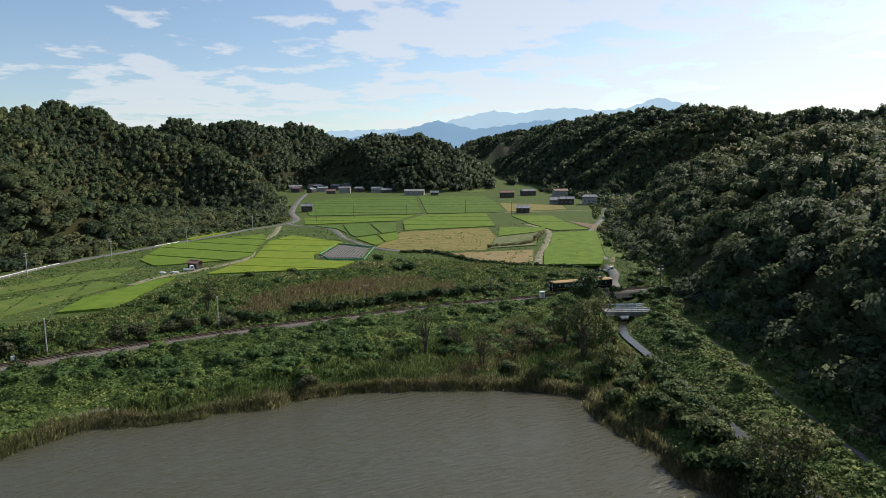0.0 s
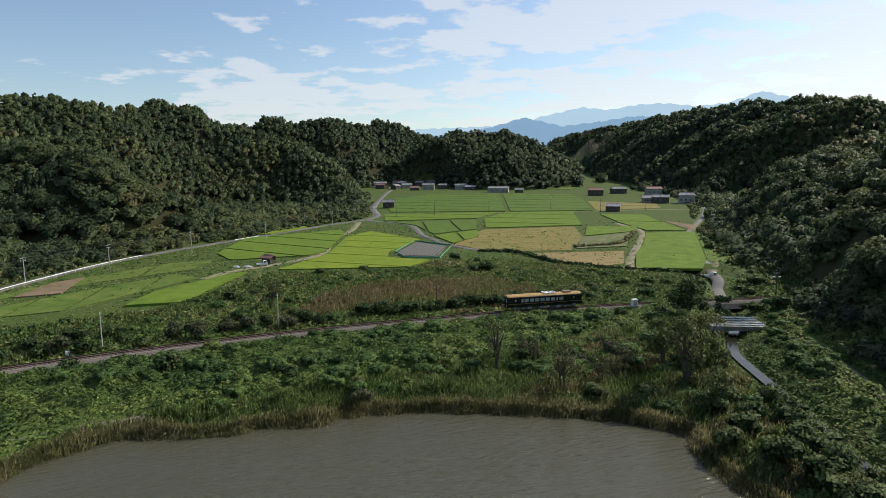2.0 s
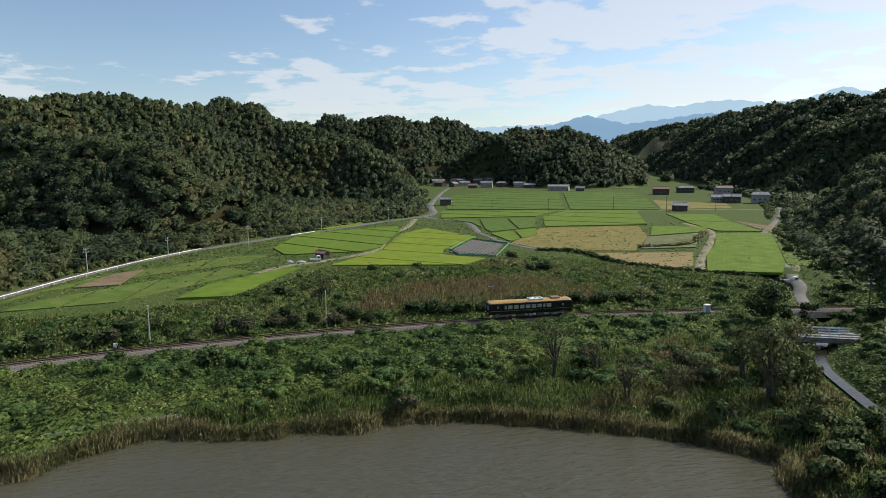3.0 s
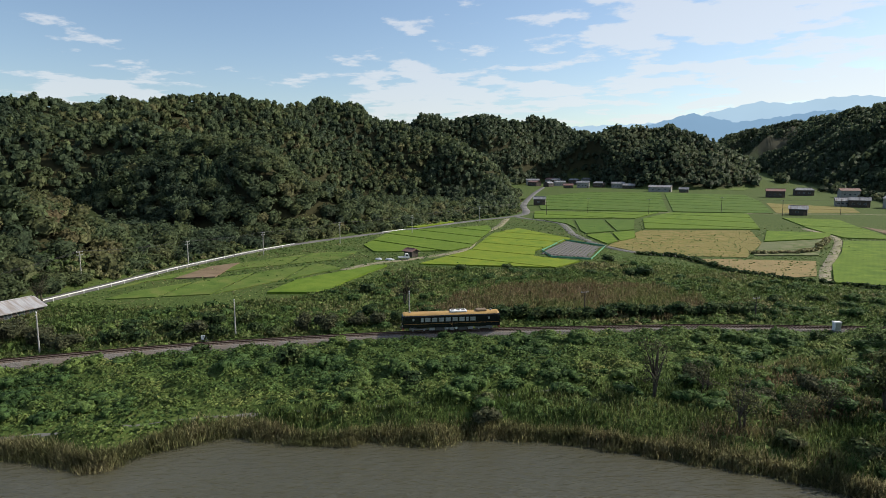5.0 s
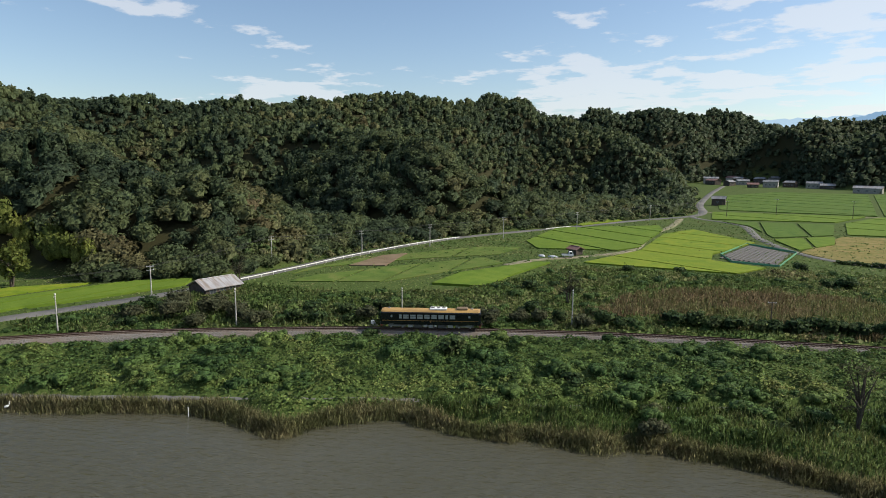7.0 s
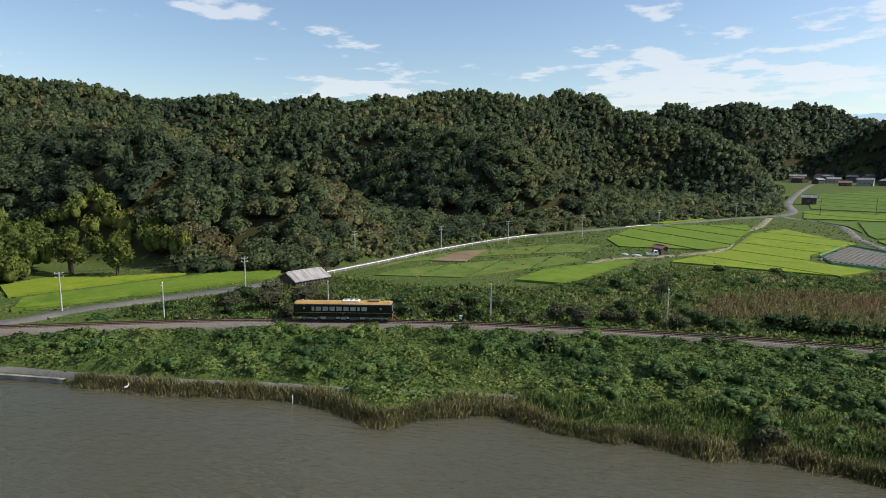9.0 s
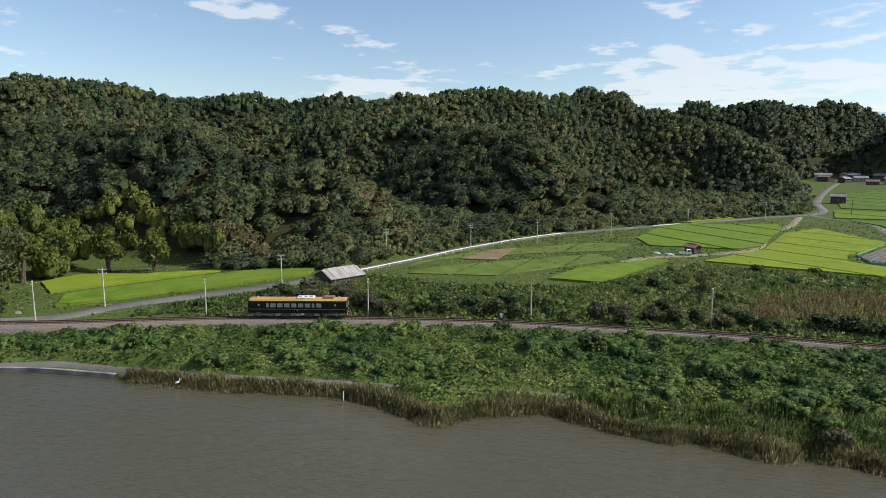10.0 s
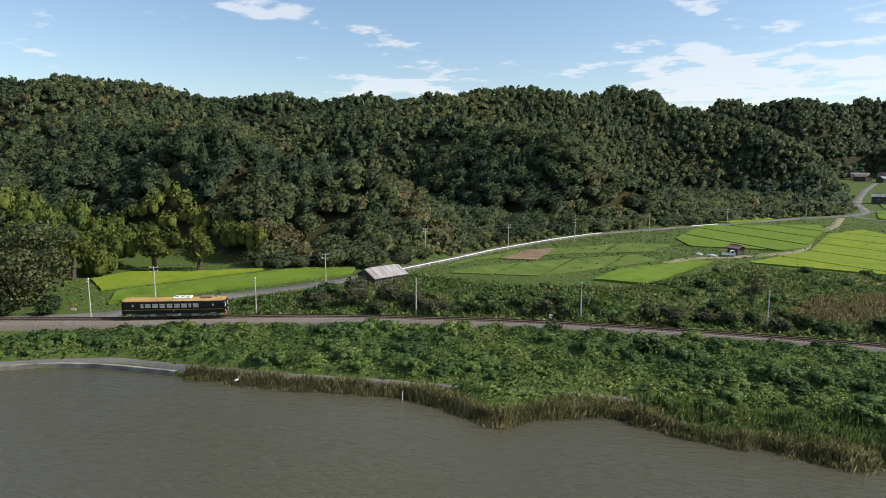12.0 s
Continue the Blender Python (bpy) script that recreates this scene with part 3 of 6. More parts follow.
def lobe_core(c, r, rng):
    """A lumpy round lobe: a cube cut once and blown up into a ball."""
    g = [(x, y, z) for x in (-1, 0, 1) for y in (-1, 0, 1) for z in (-1, 0, 1) if (x, y, z) != (0, 0, 0)]
    at = {p: k for k, p in enumerate(g)}
    quads = []
    for axis in range(3):
        for s in (-1, 1):
            for a in (-1, 0):
                for b in (-1, 0):
                    q = []
                    for da, db in ((0, 0), (1, 0), (1, 1), (0, 1)):
                        p = [0, 0, 0]
                        p[axis], p[(axis + 1) % 3], p[(axis + 2) % 3] = s, a + da, b + db
                        q.append(at[tuple(p)])
                    quads.append(q if s > 0 else q[::-1])
    v = np.array(g, float)
    v /= np.linalg.norm(v, axis=1)[:, None]
    return c + v * r * rng.uniform(0.78, 1.0, (len(v), 1)), np.array(quads)


def crown_template(rng, lobes, n_cards, size, tall=0.8, narrow=1.0, up=0.55, dome=False):
    """A crown of unit radius, its foot at z 0: lobes with leaf clumps all over them."""
    cs, rs = [np.array((0, 0, tall * 0.62))], [0.62]
    for k in range(lobes - 1):
        a, e = 6.283 * k / max(1, lobes - 1) + rng.uniform(-0.5, 0.5), rng.uniform(-0.15, 0.5)
        far = rng.uniform(0.4, 0.72) if dome else 0.52
        cs.append(np.array((math.cos(a) * far * narrow, math.sin(a) * far * narrow, tall * ((0.42 if dome else 0.5) + e * (1.2 - far)))))
        rs.append(rng.uniform(0.26, 0.42) if dome else rng.uniform(0.34, 0.52))
    vs, fs, base = [], [], 0
    cores = [lobe_core(cs[0] * np.array((1, 1, 0.62)), 0.72, rng)] if dome else [cube_core(c, r * 0.92) for c, r in zip(cs, rs)]
    for v, f in cores:
        vs.append(v); fs.append(f + base); base += len(v)
    w = np.array(rs) ** 2
    pick = rng.choice(len(cs), n_cards, p=w / w.sum())
    d = rng.normal(0, 1, (n_cards, 3))
    d[:, 2] = d[:, 2] * 0.8 + 0.4
    d /= np.linalg.norm(d, axis=1)[:, None]
    c = np.array(cs)[pick] + d * (np.array(rs)[pick] * rng.uniform(0.8, 1.15, n_cards))[:, None]
    v, f = cards(c, d, np.full(n_cards, size), rng, 0.5)
    vs.append(v); fs.append(f + base)
    # leaves shade with the round of their lobe
    core = np.vstack([(a - a.mean(0)) / np.abs(a - a.mean(0)).max() for a in vs[:-1]])
    leaf = np.repeat(d + rng.normal(0, 0.22, d.shape), 4, axis=0)
    nrm = np.vstack([core, leaf]) + np.array((0, 0, up))
    return np.vstack(vs), np.vstack(fs), nrm / (np.linalg.norm(nrm, axis=1)[:, None] + 1e-9)


def scatter(name, templates, place, scale, tint, mat, rng):
    """Many crowns joined into one mesh."""
    vs, fs, ts, ns, base = [], [], [], [], 0
    pick = rng.randint(0, len(templates), len(place))
    turn = rng.uniform(0, 6.283, len(place))
    for k, (tv, tf, tn) in enumerate(templates):
        m = pick == k
        if not m.any():
            continue
        s, a = scale[m], turn[m]
        x = tv[None, :, 0] * s[:, None, 0]
        y = tv[None, :, 1] * s[:, None, 0]
        ca, sa = np.cos(a)[:, None], np.sin(a)[:, None]
        p = np.stack([x * ca - y * sa, x * sa + y * ca, tv[None, :, 2] * s[:, None, 1]], 2) + place[m][:, None, :]
        ns.append(np.stack([tn[None, :, 0] * ca - tn[None, :, 1] * sa, tn[None, :, 0] * sa + tn[None, :, 1] * ca, np.repeat(tn[None, :, 2], len(s), 0)], 2).reshape(-1, 3))
        n, q = p.shape[:2]
        vs.append(p.reshape(-1, 3))
        fs.append((tf[None] + (np.arange(n) * q)[:, None, None]).reshape(-1, 4) + base)
        ts.append(np.repeat(tint[m], q))
        base += n * q
    return mesh_np(name, np.vstack(vs), np.vstack(fs), mat, np.concatenate(ts), normals=np.vstack(ns))


def in_sight(x, y, margin=0.0):
    az = np.degrees(np.arctan2(x + 5, y - 10))
    return (az > -93 - margin) & (az < 45 + margin)




def cedar_template(rng, n_cards, size):
    """A narrow pointed conifer of unit radius and height three, drooping sprays all round."""
    u = 1 - np.sqrt(rng.uniform(0, 1, n_cards))
    a = rng.uniform(0, 6.283, n_cards)
    r = (1 - u) * (0.85 + 0.15 * np.sin(u * 40))
    d = np.c_[np.cos(a), np.sin(a), np.full(n_cards, 0.35)]
    v, f = cards(np.c_[np.cos(a) * r, np.sin(a) * r, 0.2 + 2.8 * u], d, np.full(n_cards, size), rng, 0.35)
    core, cf = lobe_core(np.zeros(3), 1.0, rng)
    h = np.clip(core[:, 2] * 0.5 + 0.5, 0, 1)
    core = np.c_[core[:, :2] * 0.75 * (1 - h)[:, None] * 1.3, 0.1 + h * 2.7]
    nrm = np.vstack([np.c_[core[:, :2], np.full(len(core), 0.5)], np.repeat(d, 4, axis=0)])
    return np.vstack([core, v]), np.vstack([cf, f + len(core)]), nrm / (np.linalg.norm(nrm, axis=1)[:, None] + 1e-9)


BAMBOO_GROVE = [(-156, 38), (-160, 66), (-152, 80), (-170, 92), (-200, 84), (-225, 60), (-215, 34)]


def build_woods():
    rng = np.random.RandomState(5)
    for name, lo, hi, step, lobes, n_cards, size, radius in (
            ("woodland_near", 0, 185, 5.0, 9, 400, 0.145, 4.5), ("woodland_slope", 185, 330, 5.0, 8, 165, 0.2, 4.3),
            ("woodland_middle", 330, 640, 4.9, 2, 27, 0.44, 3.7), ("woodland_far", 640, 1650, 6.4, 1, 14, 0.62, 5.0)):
        lim = hi + 20
        gx, gy = np.meshgrid(np.arange(-min(lim, 900), min(lim, 620), step), np.arange(-60, lim, step))
        x, y = gx.ravel() + rng.uniform(-0.45, 0.45, gx.size) * step, gy.ravel() + rng.uniform(-0.45, 0.45, gx.size) * step
        d = np.hypot(x, y - 15)
        keep = (d >= lo) & (d < hi) & in_sight(x, y, 3)
        x, y = x[keep], y[keep]
        rise = hill_rise(x, y)
        foot = np.maximum(np.interp(y, FOOT_Y, FOOT_W) - x, x - np.interp(y, FOOT_EY, FOOT_E))
        keep = (rise > 0.08) | ((foot > 1.5) & (y < 690) & (y > 108))
        keep &= (away(x, y, TRACK_COARSE) > 9) & (away(x, y, ROAD_WEST) > 4.5) & (away(x, y, LANE_EAST) > 4)
        keep &= ~inside(x, y, VILLAGE) & (away(x, y, PATH_SHORE) > 3.5) & (lake_off(x, y) > 12)
        x, y, rise, foot = x[keep], y[keep], rise[keep], foot[keep]
        z = soil(x, y) - 0.4
        r = radius * rng.uniform(0.7, 1.25, len(x))
        edge = np.where(y < 690, np.clip(0.78 + foot / 60, 0.78, 1), 1)
        tall = r * rng.uniform(0.8, 1.1, len(x)) * edge * (0.95 if lo < 300 else 1.2)
        lift = (rng.uniform(1.4, 4.4, len(x)) + 0.5 * ripple(x, y, 40, 33)) * (1 if lo < 300 else 0.35) * np.where(y < 690, np.clip((foot - 3) / 20, 0, 1), 1)
        tint = np.clip(rng.normal(0.31, 0.16, len(x)) + 0.15 * ripple(x, y, 75, 31) + 0.1 * ripple(x, y, 28, 32), 0, 1)
        # slopes that fall away from the valley carry plainer trees
        d = np.hypot(x, y - 15)
        ux, uy = -x / d, (15 - y) / d
        here = hill_rise(x, y)
        fall = np.minimum(hill_rise(x + 4 * ux, y + 4 * uy) - here, hill_rise(x + 14 * ux, y + 14 * uy) - here)
        back = (fall > 0.6) & (rng.uniform(0, 1, len(x)) < 0.97)
        cedar = (ripple(x, y, 46, 35) + 0.5 * ripple(x, y, 17, 36) > 1.15) & (rise > 6) & (lo < 300) & ~back & (fall < -1.5)
        grove = inside(x, y, BAMBOO_GROVE) & ~back
        up = 1.25
        fine = [crown_template(rng, lobes, n_cards, size, 0.95, 1.0, up, lo < 300) for _ in range(8)]
        plainer = [crown_template(rng, 1, 7, 0.95, 0.95, 1.0, up) for _ in range(3)]
        spot = np.c_[x, y, z + lift]
        for m, temps, mat, label, kind_name in (
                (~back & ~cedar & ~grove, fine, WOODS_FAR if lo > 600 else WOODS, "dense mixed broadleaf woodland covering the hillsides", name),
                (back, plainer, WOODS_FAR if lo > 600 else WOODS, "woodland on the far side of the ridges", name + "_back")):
            if m.any():
                me = scatter(kind_name, temps, spot[m], np.c_[r, tall][m], tint[m], mat, rng)
                tagged(part_mesh(kind_name, me), label, "woods", kind="stuff")
        if cedar.any():
            temps = [cedar_template(rng, min(260, n_cards + 40), size * 2.2) for _ in range(4)]
            k = rng.uniform(0.45, 0.62, len(x)) * radius
            me = scatter("cedar_stand", temps, np.c_[x, y, z][cedar], np.c_[k, k * rng.uniform(1.2, 1.6, len(x))][cedar], tint[cedar], CEDAR, rng)
            tagged(part_mesh("cedar_stand", me), "dark pointed cedars standing among the broadleaf trees", "woods", kind="stuff")
        if grove.any():
            temps = [crown_template(rng, 6, n_cards // 2, size * 1.3, 1.6, 0.8, 0.4, True) for _ in range(4)]
            twice = np.concatenate([spot[grove], spot[grove] + np.array((2.4, 1.6, 0.3))])
            me = scatter("bamboo_grove", temps, twice, np.tile(np.c_[r * 0.55, tall * 0.9][grove], (2, 1)), np.tile(np.clip(tint[grove] + 0.05, 0, 1), 2), BAMBOO, rng)
            tagged(part_mesh("bamboo_grove", me), "yellow-green bamboo grove at the foot of the hill", "bamboo", kind="stuff")


build_woods()


# ---- reeds, vines and weeds ----
BROWN_PATCH = [(-53, 130), (-47, 166), (-12, 176), (6, 156), (-6, 147), (-33, 137)]


def slope_up(x, y, e=0.7):
    return np.c_[-(near(NEAR_Z, x + e, y) - near(NEAR_Z, x - e, y)) / (2 * e), -(near(NEAR_Z, x, y + e) - near(NEAR_Z, x, y - e)) / (2 * e), np.ones(len(x))]


def south_of_path(x, y):
    p = np.array([q for q in PATH_SHORE if q[0] < 44][:18])
    return y < np.interp(x, p[:, 0], p[:, 1])


def build_vines():
    rng = np.random.RandomState(11)
    n = 1050000
    x, y = rng.uniform(-150, 62, n), rng.uniform(16, 170, n)
    keep = south_of_track(x, y) & in_sight(x, y, 2)
    x, y = x[keep], y[keep]
    w = near(NEAR_WILD, x, y)
    low = np.clip(lumps(x, y) / 1.2, 0.35, 1)
    low = low * np.where(south_of_path(x, y) & (x > -46) & (x < 24), 0.25, 1)
    keep = (rng.uniform(0, 1, len(x)) < w * low) & (near(NEAR_RISE, x, y) < 3)
    x, y = x[keep], y[keep]
    up = slope_up(x, y)
    c = np.c_[x, y, near(NEAR_Z, x, y) + rng.uniform(0.0, 0.4, len(x))]
    size = rng.uniform(0.15, 0.38, len(x)) * (1 + 0.3 * (rng.uniform(0, 1, len(x)) < 0.12))
    v, f = cards(c, up, size, rng, 0.42)
    strip = np.exp(-((away(x, y, PATH_SHORE) - 3.5) / 2.0) ** 2)
    tint = np.clip(0.36 + 0.17 * ripple(x, y, 16, 41) + 0.10 * ripple(x, y, 5, 42) + rng.normal(0, 0.12, len(x)) + 0.35 * strip, 0, 1)
    nrm = np.repeat(up / np.linalg.norm(up, axis=1)[:, None] + rng.normal(0, 0.42, up.shape), 4, axis=0)
    me = mesh_np("vine_cover", v, f, VINES, np.repeat(tint, 4), normals=nrm / np.linalg.norm(nrm, axis=1)[:, None])
    tagged(part_mesh("vine_cover", me), "bright green kudzu vines smothering the railway bank", "vines", kind="stuff")


def blades(x, y, z, height, width, lean, rng):
    """Upright bent leaves, two four-cornered pieces each."""
    n = len(x)
    a = rng.uniform(0, 6.283, n)
    side = np.c_[np.cos(a), np.sin(a), np.zeros(n)] * (width / 2)[:, None]
    b = rng.uniform(0, 6.283, n)
    tip = np.c_[np.cos(b), np.sin(b), np.zeros(n)] * (lean * height)[:, None]
    foot = np.c_[x, y, z]
    mid = foot + tip * 0.25 + np.c_[np.zeros(n), np.zeros(n), height * 0.6]
    top = foot + tip + np.c_[np.zeros(n), np.zeros(n), height]
    v = np.stack([foot - side, foot + side, mid + side, mid - side, top + side * 0.35, top - side * 0.35], 1).reshape(-1, 3)
    k = 6 * np.arange(n)[:, None]
    return v, np.vstack([k + np.array([[0, 1, 2, 3]]), k + np.array([[3, 2, 4, 5]])])


def build_reeds():
    rng = np.random.RandomState(12)
    line = chain(SHORE[3:] + [(29, 40)], 0.5)
    n = 64000
    k = rng.randint(0, len(line), n)
    p = line[k] + rng.normal(0, 0.3, (n, 2))
    d = np.gradient(line, axis=0)
    d /= np.hypot(*d.T)[:, None]
    out = np.c_[-d[:, 1], d[:, 0]][k]
    deep = (2.5 + 1.3 * ripple(line[:, 0], line[:, 1], 14, 51))[k]
    east = np.clip((line[k, 0] - 14) / 5, 0, 1)
    deep = deep * (1 - 0.45 * east)
    off = rng.beta(1.1, 1.5, n) * deep - 0.7
    p = p + out * off[:, None]
    x, y = p.T
    keep = (away(x, y, PATH_SHORE) > 0.9)
    x, y, off = x[keep], y[keep], off[keep]
    h = rng.uniform(0.6, 1.3, len(x)) * (1 + 0.22 * ripple(x, y, 6, 52))
    z = np.maximum(soil(x, y), -0.6) - 0.1
    v, f = blades(x, y, z, h, rng.uniform(0.04, 0.09, len(x)), rng.uniform(0.08, 0.42, len(x)), rng)
    tint = np.clip(0.40 + 0.2 * ripple(x, y, 9, 53) + rng.normal(0, 0.15, len(x)), 0, 1)
    nrm = np.repeat(rng.normal(0, 0.5, (len(x), 3)) + np.array((0, 0, 1.1)), 6, axis=0)
    me = mesh_np("reed_bed", v, f, REED, np.repeat(tint, 6), normals=nrm / np.linalg.norm(nrm, axis=1)[:, None])
    tagged(part_mesh("reed_bed", me), "belt of dry green-tan reeds standing along the shore", "reeds", kind="stuff")


def build_weeds():
    rng = np.random.RandomState(13)
    n = 330000
    x, y = rng.uniform(-135, 64, n), rng.uniform(60, 216, n)
    keep = ~south_of_track(x, y)
    x, y = x[keep], y[keep]
    w = near(NEAR_WILD, x, y)
    keep = (rng.uniform(0, 1, len(x)) < w) & (near(NEAR_RISE, x, y) < 3)
    x, y = x[keep], y[keep]
    brown = inside(x + 3 * ripple(x, y, 9, 61), y + 3 * ripple(x, y, 11, 62), BROWN_PATCH)
    up = slope_up(x, y)
    leafy = (rng.uniform(0, 1, len(x)) < 0.62) & ~brown
    xl, yl, ul = x[leafy], y[leafy], up[leafy]
    c = np.c_[xl, yl, near(NEAR_Z, xl, yl) + rng.uniform(0, 0.35, len(xl))]
    v, f = cards(c, ul, rng.uniform(0.3, 0.75, len(xl)), rng, 0.5)
    by_line = np.clip((10 - (yl - np.interp(xl, TRACK_LINE[:, 0], TRACK_LINE[:, 1]))) / 10, 0, 1)
    west = np.clip((-50 - xl) / 20, 0, 1)
    tint = np.clip(0.33 + 0.22 * ripple(xl, yl, 20, 63) + rng.normal(0, 0.13, len(xl)) - 0.08 * by_line, 0, 1)
    nrm = np.repeat(ul / np.linalg.norm(ul, axis=1)[:, None] + rng.normal(0, 0.4, ul.shape), 4, axis=0)
    me = mesh_np("meadow_weeds", v, f, WEEDS, np.repeat(tint, 4), normals=nrm / np.linalg.norm(nrm, axis=1)[:, None])
    tagged(part_mesh("meadow_weeds", me), "overgrown fallow meadow of mixed green weeds", "weeds", kind="stuff")
    xs, ys, b = x[~leafy], y[~leafy], brown[~leafy]
    h = np.where(b, rng.uniform(0.6, 1.3, len(xs)), rng.uniform(0.4, 1.0, len(xs)))
    v, f = blades(xs, ys, near(NEAR_Z, xs, ys), h, rng.uniform(0.06, 0.17, len(xs)), rng.uniform(0.1, 0.4, len(xs)), rng)
    tint = np.clip(np.where(b, 0.86, 0.32) + rng.normal(0, 0.14, len(xs)) + 0.12 * ripple(xs, ys, 12, 64), 0, 1)
    nrm = np.repeat(rng.normal(0, 0.4, (len(xs), 3)) + np.array((0, 0, 1.0)), 6, axis=0)
    me = mesh_np("tall_grass", v, f, WEEDS, np.repeat(tint, 6), normals=nrm / np.linalg.norm(nrm, axis=1)[:, None])
    tagged(part_mesh("tall_grass", me), "tall brown and green grass in the fallow meadow", "grass", kind="stuff")


def build_verges():
    """Short grass on field edges, banks and along the ways."""
    rng = np.random.RandomState(14)
    n = 120000
    x, y = rng.uniform(-178, 100, n), 40 + 300 * rng.beta(1.0, 1.6, n)
    k = 26000
    x[:k], y[:k] = rng.uniform(22, 46, k), rng.uniform(55, 140, k)
    bank = (x > 21) & (x < 47) & (y < 141) & (away(x, y, STREAM) > 1.0) & (away(x, y, PATH_SHORE) > 0.9) & (lake_off(x, y) > 1)
    keep = bank | (~south_of_track(x, y)) & (wild(x, y) < 0.3) & (hill_rise(x, y) < 2.5) & (away(x, y, ROAD_WEST) > 2.4) & (away(x, y, LANE_EAST) > 1.6) & (away(x, y, TRACK_COARSE) > 3.2)
    x, y = x[keep], y[keep]
    c = np.c_[x, y, ground_z(x, y) + rng.uniform(0, 0.15, len(x))]
    v, f = cards(c, np.tile((0.0, 0.0, 1.0), (len(x), 1)), np.where(y < 141, rng.uniform(0.2, 0.5, len(x)), rng.uniform(0.3, 0.8, len(x))), rng, 0.4)
    tint = np.clip(0.3 + 0.25 * ripple(x, y, 25, 71) + rng.normal(0, 0.15, len(x)), 0, 1)
    me = mesh_np("verge_grass", v, f, WEEDS, np.repeat(tint, 4))
    tagged(part_mesh("verge_grass", me), "short rough grass on the field banks and verges", "grass", kind="stuff")


def build_edge():
    """Scrub where the woods meet roads and fields."""
    rng = np.random.RandomState(15)
    x, y = rng.uniform(-180, 112, 60000), rng.uniform(30, 480, 60000)
    west, east = np.interp(y, FOOT_Y, FOOT_W) - x, x - np.interp(y, FOOT_EY, FOOT_E)
    d = np.maximum(west, east)
    keep = (d > -6) & (d < 9) & (rng.uniform(0, 1, len(x)) < np.where(west > east, 0.5, 0.4)) & (away(x, y, ROAD_WEST) > 3.6) & (away(x, y, LANE_EAST) > 3) & (away(x, y, PATH_SHORE) > 1.8)
    keep &= (away(x, y, TRACK_COARSE) > 3.5) & ((x > 0) | (y > 104))
    x, y = x[keep], y[keep]
    r = rng.uniform(0.6, 1.7, len(x)) * np.clip(1 + d[keep] / 12, 1, 1.6)
    temps = [crown_template(rng, 4, 34, 0.4, 0.9) for _ in range(5)]
    tint = np.clip(0.62 + rng.normal(0, 0.16, len(x)) + 0.2 * ripple(x, y, 30, 72), 0, 1)
    me = scatter("woodland_scrub", temps, np.c_[x, y, soil(x, y) - 0.2], np.c_[r, r * rng.uniform(0.7, 1.2, len(x))], tint, BUSH, rng)
    tagged(part_mesh("woodland_scrub", me), "yellow-green scrub along the foot of the woods", "scrub", kind="stuff")


def build_mounds():
    """Heaps of vine and bramble that stand out of the weeds."""
    rng = np.random.RandomState(16)
    for name, label, south, count, mat, tint0, lo, hi in (("vine_mounds", "heaps of kudzu vine over buried shrubs", True, 900, VINES, 0.24, 0.6, 2.5), ("bramble_mounds", "bramble heaps in the fallow meadow", False, 800, VINES, 0.2, 0.5, 2.1)):
        x, y = rng.uniform(-135, 60, count * 9), rng.uniform(20, 210, count * 9)
        keep = (south_of_track(x, y) == south) & (near(NEAR_WILD, x, y) > 0.85) & (near(NEAR_RISE, x, y) < 2) & (ripple(x, y, 26, 81) > (-0.25 if south else -0.1))
        if not south:
            keep &= ~inside(x, y, BROWN_PATCH)
        x, y = x[keep][:count], y[keep][:count]
        r = lo + (hi - lo) * rng.beta(1.2, 2.6, len(x))
        temps = [crown_template(rng, 5, 120, 0.18, 0.75) for _ in range(6)]
        tint = np.clip(tint0 + rng.normal(0, 0.14, len(x)) + 0.12 * ripple(x, y, 22, 82), 0, 1)
        me = scatter(name, temps, np.c_[x, y, near(NEAR_Z, x, y) - 0.25], np.c_[r, r * rng.uniform(0.6, 1.0, len(x))], tint, mat, rng)
        tagged(part_mesh(name, me), label, "vines", kind="stuff")


def build_shore_grass():
    """Tall grass between the shore path and the reeds."""
    rng = np.random.RandomState(17)
    x, y = rng.uniform(-48, 30, 90000), rng.uniform(74, 128, 90000)
    keep = south_of_path(x, y) & (lake_off(x, y) > 1.2) & (away(x, y, PATH_SHORE) > 0.9) & (away(x, y, STREAM) > 2)
    x, y = x[keep], y[keep]
    h = rng.uniform(0.5, 1.15, len(x)) * (1 + 0.3 * ripple(x, y, 7, 91))
    v, f = blades(x, y, near(NEAR_Z, x, y) - 0.1, h, rng.uniform(0.05, 0.13, len(x)), rng.uniform(0.1, 0.45, len(x)), rng)
    dry = np.clip((x + 4) / 10, 0, 1)
    tint = np.clip(0.3 + 0.3 * dry + 0.26 * ripple(x, y, 11, 92) * (0.4 + dry) + rng.normal(0, 0.12, len(x)), 0, 1)
    nrm = np.repeat(rng.normal(0, 0.45, (len(x), 3)) + np.array((0, 0, 1.0)), 6, axis=0)
    me = mesh_np("shore_grass", v, f, WEEDS, np.repeat(tint, 6), normals=nrm / np.linalg.norm(nrm, axis=1)[:, None])
    tagged(part_mesh("shore_grass", me), "tall dull green and dry brown grass behind the reeds", "grass", kind="stuff")


build_edge()
build_vines()
build_shore_grass()
build_mounds()
build_reeds()
build_weeds()
build_verges()


